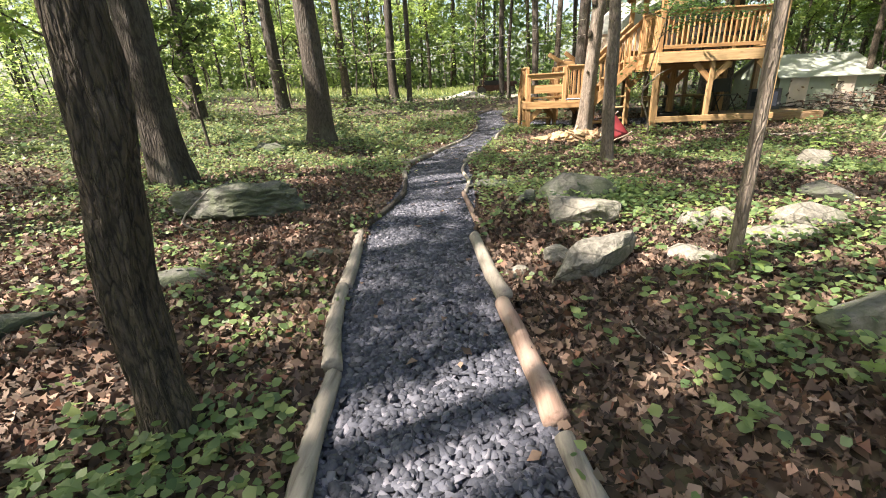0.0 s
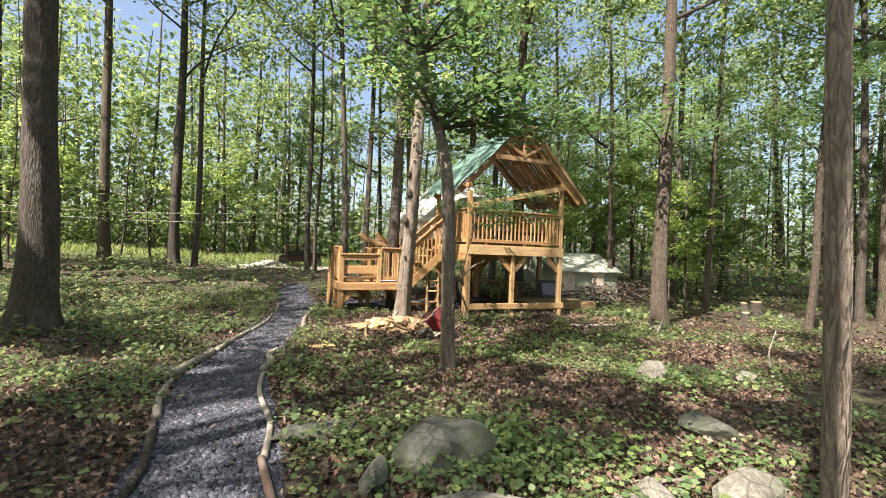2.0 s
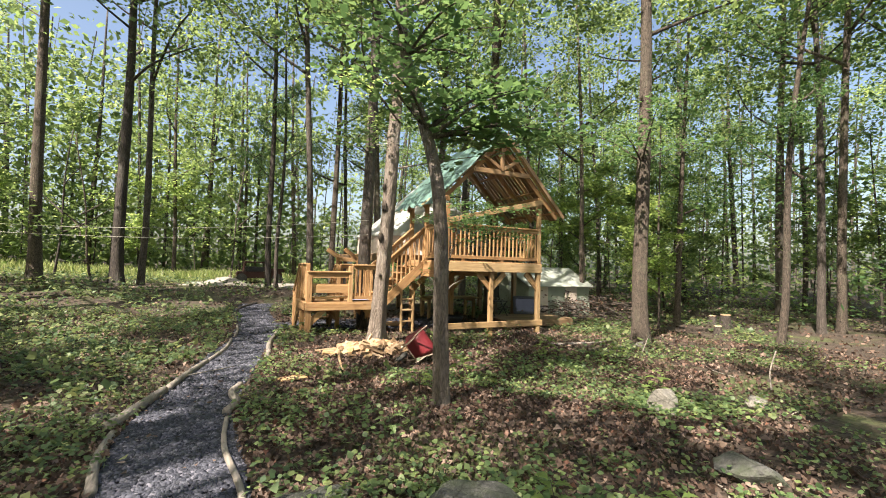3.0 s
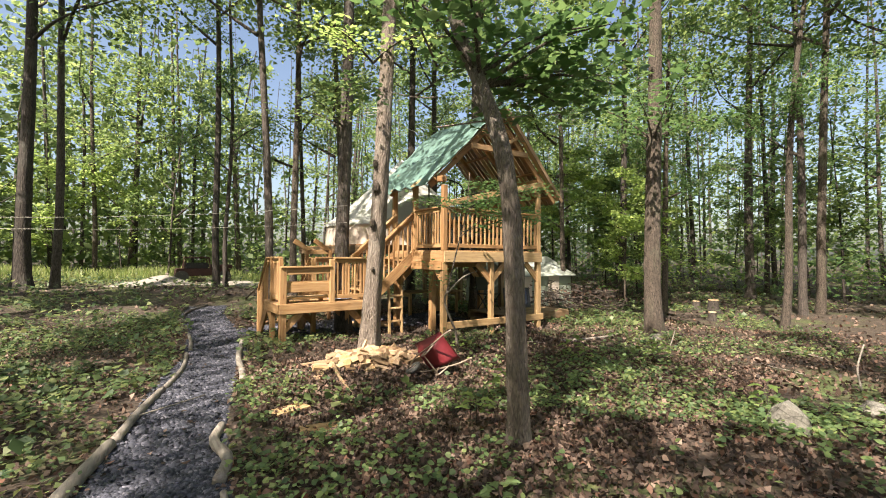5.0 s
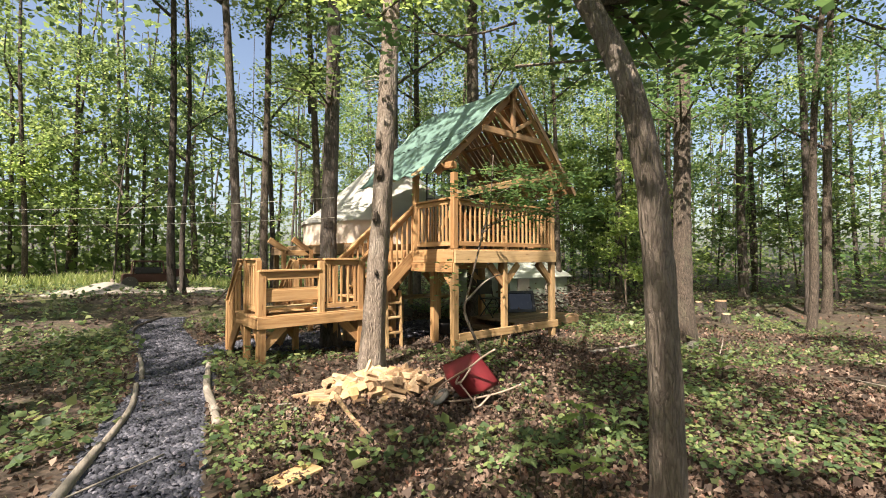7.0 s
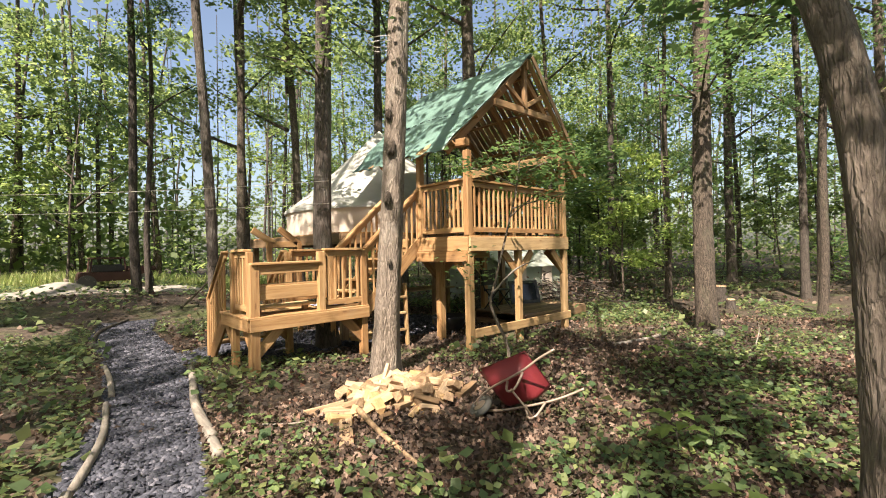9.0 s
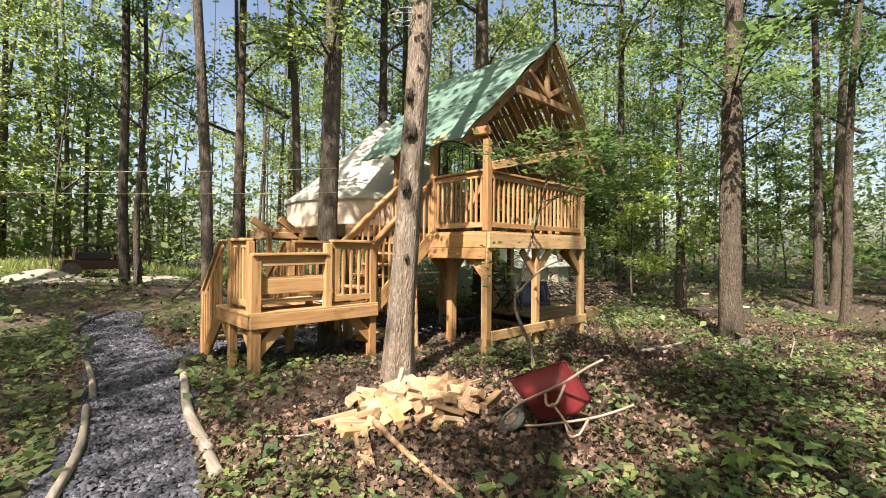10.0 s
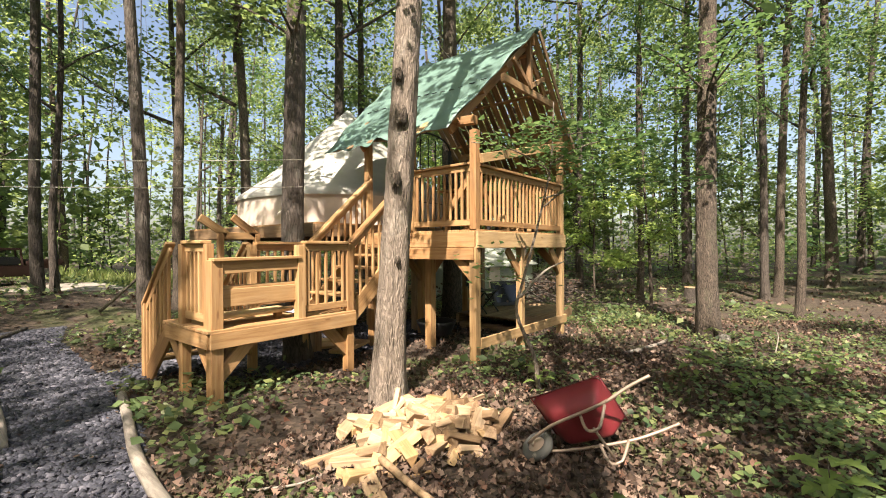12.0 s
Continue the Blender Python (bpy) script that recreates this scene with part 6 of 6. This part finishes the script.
def brush_pile():
    q = np.random.default_rng(17)
    vs, fs = [], []
    for i in range(260):
        x, y = 13.6 + q.normal(0, 1.7), 16.6 + q.normal(0, 1.2)
        h = max(0.05, 1.0 - 0.28 * math.hypot(x - 13.6, y - 16.6)) * q.random()
        a, ln = q.uniform(0, 6.28), q.uniform(0.5, 1.7)
        p = g3(x, y, h)
        d = Vector((math.cos(a), math.sin(a), q.uniform(-0.25, 0.35))) * ln / 2
        v, f = tube([p - d, p + Vector((q.uniform(-.1, .1), q.uniform(-.1, .1), 0.05)), p + d], [0.022, 0.018, 0.008], 5, 0, i, False)
        o = len(vs)
        vs += v
        fs += [tuple(k + o for k in g) for g in f]
    tagged(new("brush_pile", mesh_from("brush_pile", vs, fs, M_BARK, True)), "heap of dry brown cut branches in the woods", "brush pile", kind="stuff")
    pts = np.array([13.6, 16.6, 0.2]) + q.normal(size=(1500, 3)) * np.array([1.7, 1.2, 0.22])
    pts[:, 2] = np.maximum(pts[:, 2], gz(pts[:, 0], pts[:, 1]) + 0.05)
    quads_object("dead_foliage", leaves(pts, 0.11, 0.2, q), M_LITTER, "withered brown leaves on the brush heap", "brush pile")


brush_pile()


# ---- old truck in the clearing ----
def truck():
    x, y = 2.75, 26.4
    k0 = 0.74
    t = thing("old_truck", g3(x, y), "derelict rusty dark-red utility buggy with an open cab", "truck")
    base = t.location - Vector((0, 0, 0.06))
    def block(name, size, at, taper, ma, parent=None, bev=0.05):
        bm = bmesh.new()
        bmesh.ops.create_cube(bm, size=1)
        for v in bm.verts:
            k = taper if v.co.z > 0 else 1.0
            v.co = Vector((v.co.x * size[0] * k, v.co.y * size[1] * (k if taper < 1 else 1), v.co.z * size[2]))
        bmesh.ops.bevel(bm, geom=bm.edges[:], offset=bev, segments=2, affect="EDGES")
        return part(name, bm, ma, t, m=Matrix.Translation(base + Vector(at)))
    block("body", (2.7, 1.45, 0.40), (0.2, 0, 0.56), 0.98, M_RUST)
    block("hood", (1.1, 1.45, 0.22), (1.15, 0, 0.86), 0.94, M_RUST)
    block("cab_roof", (1.25, 1.3, 0.09), (-0.1, 0, 1.36), 0.96, M_RUST, bev=0.03)
    block("cab_interior", (1.15, 1.25, 0.3), (-0.1, 0, 0.92), 0.98, M_BLACK)
    for dx in (-0.66, 0.48):
        for dy in (-0.62, 0.62):
            beam("pillar", base + Vector((dx * 1.1, dy, 0.76)), base + Vector((dx, dy * 0.95, 1.34)), 0.06, 0.06, M_RUST, t, up=(0, 1, 0))
    beam("bumper", base + Vector((-1.5, -0.7, 0.45)), base + Vector((-1.5, 0.7, 0.45)), 0.08, 0.12, M_STEEL, t)
    for dx in (-0.85, 1.25):
        for dy in (-0.74, 0.74):
            bm = bmesh.new()
            bmesh.ops.create_cone(bm, cap_ends=True, segments=20, radius1=0.33, radius2=0.33, depth=0.18)
            bmesh.ops.bevel(bm, geom=[e for e in bm.edges if e.is_boundary or e.calc_face_angle(0) > 1], offset=0.04, segments=2, affect="EDGES")
            part("wheel", bm, M_RUBBER, t, m=Matrix.Translation(base + Vector((dx, dy, 0.32))) @ Matrix.Rotation(math.pi / 2, 4, "X"))
    t.scale = (k0, k0, k0)


truck()


def gravel_heap(x, y, sx, sy, h, label):
    n, vs, fs = 26, [], []
    q = np.random.default_rng(int(x * 10 + 50))
    for j in range(n + 1):
        for i in range(n + 1):
            u, v = i / n * 2 - 1, j / n * 2 - 1
            d = min(1, math.hypot(u, v))
            z = h * (math.cos(d * math.pi) * 0.5 + 0.5) * (1 + 0.25 * math.sin(u * 6 + v * 4)) + q.uniform(-0.015, 0.015) - 0.03
            vs.append((u * sx, v * sy, z + float(gz(x + u * sx, y + v * sy)) - float(gz(x, y))))
    for j in range(n):
        for i in range(n):
            a = j * (n + 1) + i
            fs.append((a, a + 1, a + n + 2, a + n + 1))
    ob = new("gravel_mound", mesh_from("gravel_mound", vs, fs, M_SAND, True))
    ob.location = g3(x, y)
    tagged(ob, label, "gravel mound")


gravel_heap(1.2, 24.4, 1.7, 0.9, 0.34, "low heap of pale gravel in front of the old truck")
gravel_heap(4.3, 24.0, 2.2, 1.2, 0.15, "pale bare gravel patch in the clearing")


# ---- ropes between trees ----
def rope(a, b, sag, rad=0.006):
    a, b = Vector(a), Vector(b)
    line = [a.lerp(b, s) - Vector((0, 0, sag * 4 * s * (1 - s))) for s in np.linspace(0, 1, 13)]
    v, f = tube([p - a for p in line], [rad] * 13, 5)
    ob = new("rope", mesh_from("rope", v, f, M_ROPE, True))
    ob.location = a
    tagged(ob, "thin pale rope tied between trees", "rope", "ropes between trees")


rope((4.3, 12.80, 4.25), (5.95, 13.4, 3.25 + 0.9), 0.05)
rope((4.72, 15.2, 2.75), (-6.2, 19.8, 2.4), 0.25, 0.005)
rope((4.72, 15.2, 2.35), (-6.2, 19.8, 2.2), 0.2, 0.005)
for zz in (4.22, 4.28):
    v, f = tube([Vector((0.17 * math.cos(a), 0.17 * math.sin(a), 0.01 * math.sin(3 * a))) for a in np.linspace(0, 6.283, 17)], [0.006] * 17, 5)
    ob = new("rope", mesh_from("rope", v, f, M_ROPE, True))
    ob.location = (4.29, 12.93, zz)
    tagged(ob, "thin rope wrapped round a tree trunk", "rope", "ropes between trees")


def bark_knots():
    """Dark healed scars on the pale tree by the firewood."""
    host = [o for o in scene.objects if o.type == "EMPTY" and (o.location.x - 4.25) ** 2 + (o.location.y - 12.95) ** 2 < 1e-4][0]
    for z, an, s in ((2.35, 215, 0.10), (3.02, 225, 0.12), (3.45, 205, 0.08), (1.5, 240, 0.05)):
        bm = bmesh.new()
        bmesh.ops.create_icosphere(bm, subdivisions=3, radius=1)
        for v in bm.verts:
            p = v.co * (1 + 0.3 * noise.noise(v.co * 2.2 + Vector((z, 0, 0))))
            v.co = Vector((p.x * 0.035, p.y * s * 0.55, p.z * s * (1 - 0.4 * max(0, 1 - abs(p.y) * 3))))
        c = Vector((4.25 + 0.8 * z / 18, 12.95 - 0.5 * z / 18, float(gz(4.25, 12.95)) + z))
        rad = 0.15 * (1 - 0.78 * z / 18) + 0.004
        d = Vector((math.cos(radians(an)), math.sin(radians(an)), 0))
        m = Matrix.Translation(c + d * rad) @ Matrix.Rotation(radians(an), 4, "Z")
        part("bark_knot", bm, M_BARK_DARK, host, "dark rough knot", m, True)


bark_knots()


def deck_table():
    t = thing("deck_table", (7.5, 14.0, DECK), "rough pine table standing on the treehouse deck", "table")
    for i in range(4):
        beam("top_board", (6.75, 13.75 + 0.16 * i, DECK + 0.70), (8.3, 13.75 + 0.16 * i, DECK + 0.70), 0.15, 0.035, C, t)
    for x in (6.9, 8.15):
        for y in (13.78, 14.2):
            beam("leg", (x, y, DECK), (x, y, DECK + 0.68), 0.08, 0.08, C, t, up=(0, 1, 0))
        beam("cross_bar", (x, 13.74, DECK + 0.62), (x, 14.24, DECK + 0.62), 0.04, 0.09, C, t)


def deck_bench():
    t = thing("deck_bench", (7.7, 13.42, DECK), "low black bench behind the deck railing", "bench")
    beam("seat", (6.95, 13.42, DECK + 0.36), (8.5, 13.42, DECK + 0.36), 0.30, 0.08, M_BLACK, t)
    for x in (7.1, 8.35):
        beam("leg", (x, 13.34, DECK), (x, 13.34, DECK + 0.33), 0.05, 0.05, M_BLACK, t, up=(0, 1, 0))
        beam("leg", (x, 13.50, DECK), (x, 13.50, DECK + 0.33), 0.05, 0.05, M_BLACK, t, up=(0, 1, 0))


deck_table()
deck_bench()


def cloth():
    """A crumpled sheet left on the entrance deck."""
    n, vs, fs = 16, [], []
    q = np.random.default_rng(6)
    for j in range(n + 1):
        for i in range(n + 1):
            u, v = i / n - 0.5, j / n - 0.5
            vs.append((u * 0.5, v * 0.34, 0.012 + 0.03 * abs(math.sin(u * 9 + v * 5)) * (0.5 - max(abs(u), abs(v))) * 2 + q.uniform(0, 0.004)))
    for j in range(n):
        for i in range(n):
            a = j * (n + 1) + i
            fs.append((a, a + 1, a + n + 2, a + n + 1))
    ob = new("cloth", mesh_from("cloth", vs, fs, M_CLOTH, True))
    ob.location = (4.35, 14.62, LOW + 0.002)
    tagged(ob, "crumpled pale blue cloth on the entrance deck", "cloth")


cloth()


def stump(x, y, rad, h):
    line = [Vector((0, 0, -0.1)), Vector((0, 0, 0.03)), Vector((0, 0, h * 0.5)), Vector((0.01, 0, h))]
    v, f = tube(line, [rad * 1.4, rad * 1.25, rad, rad * 0.97], 12, 0.08, int(x * 10))
    t = thing("stump", g3(x, y), "weathered cut tree stump in the woods", "stump", "stumps")
    ob = new("stem", mesh_from("stem", v, f[:-1], M_BARK, True))
    ob.parent = t
    bm = bmesh.new()
    bmesh.ops.create_cone(bm, cap_ends=True, segments=14, radius1=rad * 0.96, radius2=rad * 0.9, depth=0.03)
    part("cut_face", bm, M_SPLIT, t, "pale cut face", Matrix.Translation(g3(x, y, h + 0.005)))


stump(15.6, 12.0, 0.16, 0.42)
stump(16.4, 12.9, 0.12, 0.3)
stump(14.2, 11.4, 0.11, 0.25)


def seedling(x, y, h, n, size, material):
    """A young maple: a thin stem and level whorls of broad lobed leaves."""
    t = thing("maple_seedling", g3(x, y), "young maple seedling with broad light green leaves", "seedling", "maple seedlings")
    q = np.random.default_rng(int(x * 100 + y * 17))
    tip = Vector((q.uniform(-0.05, 0.05), q.uniform(-0.05, 0.05), h))
    v, f = tube([Vector((0, 0, -0.02)), tip * 0.5 + Vector((0.01, 0, 0)), tip], [0.005, 0.004, 0.002], 5)
    st = new("stem", mesh_from("stem", v, f, M_BARK, True))
    st.parent = t
    out = ((-0.45, 0.05), (-0.30, 0.22), (-0.12, 0.62), (0.02, 0.36), (0.16, 0.70), (0.20, 0.30), (0.36, 0.28), (0.62, 0.0))
    ring = [(u, w) for u, w in out] + [(u, -w) for u, w in out[-2::-1]]
    for k in range(n):
        an = 2.4 * k + q.uniform(-0.3, 0.3)
        z = h * (0.45 + 0.55 * (k + 1) / n)
        r0 = size * (0.9 - 0.3 * k / n)
        vs = [(u * size + r0, w * size * 0.62, -0.5 * size * u * u + 0.12 * size * abs(w) * q.uniform(0.4, 1.4)) for u, w in ring]
        me = mesh_from("leaf", vs + [(r0, 0, -0.02 * size)], [(i, (i + 1) % len(ring), len(ring)) for i in range(len(ring))], material)
        lf = new("leaf", me)
        lf.parent = t
        lf.matrix_basis = Matrix.Translation((tip.x * z / h, tip.y * z / h, z)) @ Matrix.Rotation(an, 4, "Z") @ Matrix.Rotation(q.uniform(-0.25, 0.3), 4, "Y")


NEAR_SEEDLINGS = [(3.42, 8.72, 0.34, 7, 0.15), (4.46, 9.36, 0.36, 8, 0.17), (4.66, 9.2, 0.28, 6, 0.15), (6.95, 10.5, 0.4, 8, 0.18), (2.54, 7.42, 0.22, 6, 0.11), (3.36, 9.2, 0.25, 6, 0.12), (3.75, 5.4, 0.22, 7, 0.1), (3.05, 5.75, 0.24, 7, 0.11), (5.45, 11.75, 0.3, 7, 0.13), (6.6, 9.95, 0.3, 7, 0.15), (2.62, 3.45, 0.2, 7, 0.085), (2.95, 3.55, 0.22, 7, 0.09)]
STONE_SEEDLINGS = [(2.45, 2.75, 0.18, 6, 0.085), (2.2, 2.35, 0.16, 6, 0.08), (2.85, 2.5, 0.2, 7, 0.09), (3.2, 3.75, 0.2, 6, 0.09), (0.1, 2.0, 0.16, 6, 0.085), (-0.25, 2.1, 0.14, 6, 0.08), (0.35, 2.25, 0.14, 6, 0.075), (-0.1, 3.6, 0.16, 6, 0.08), (5.95, 7.2, 0.4, 9, 0.13), (2.35, 12.35, 0.16, 5, 0.1), (5.3, 9.0, 0.24, 6, 0.13), (7.6, 9.3, 0.34, 7, 0.16)]
for x, y, h, n, size in NEAR_SEEDLINGS + STONE_SEEDLINGS:
    seedling(x, y, h, n, size, M_SEEDLING if n < 7 else M_LEAF_BRIGHT)
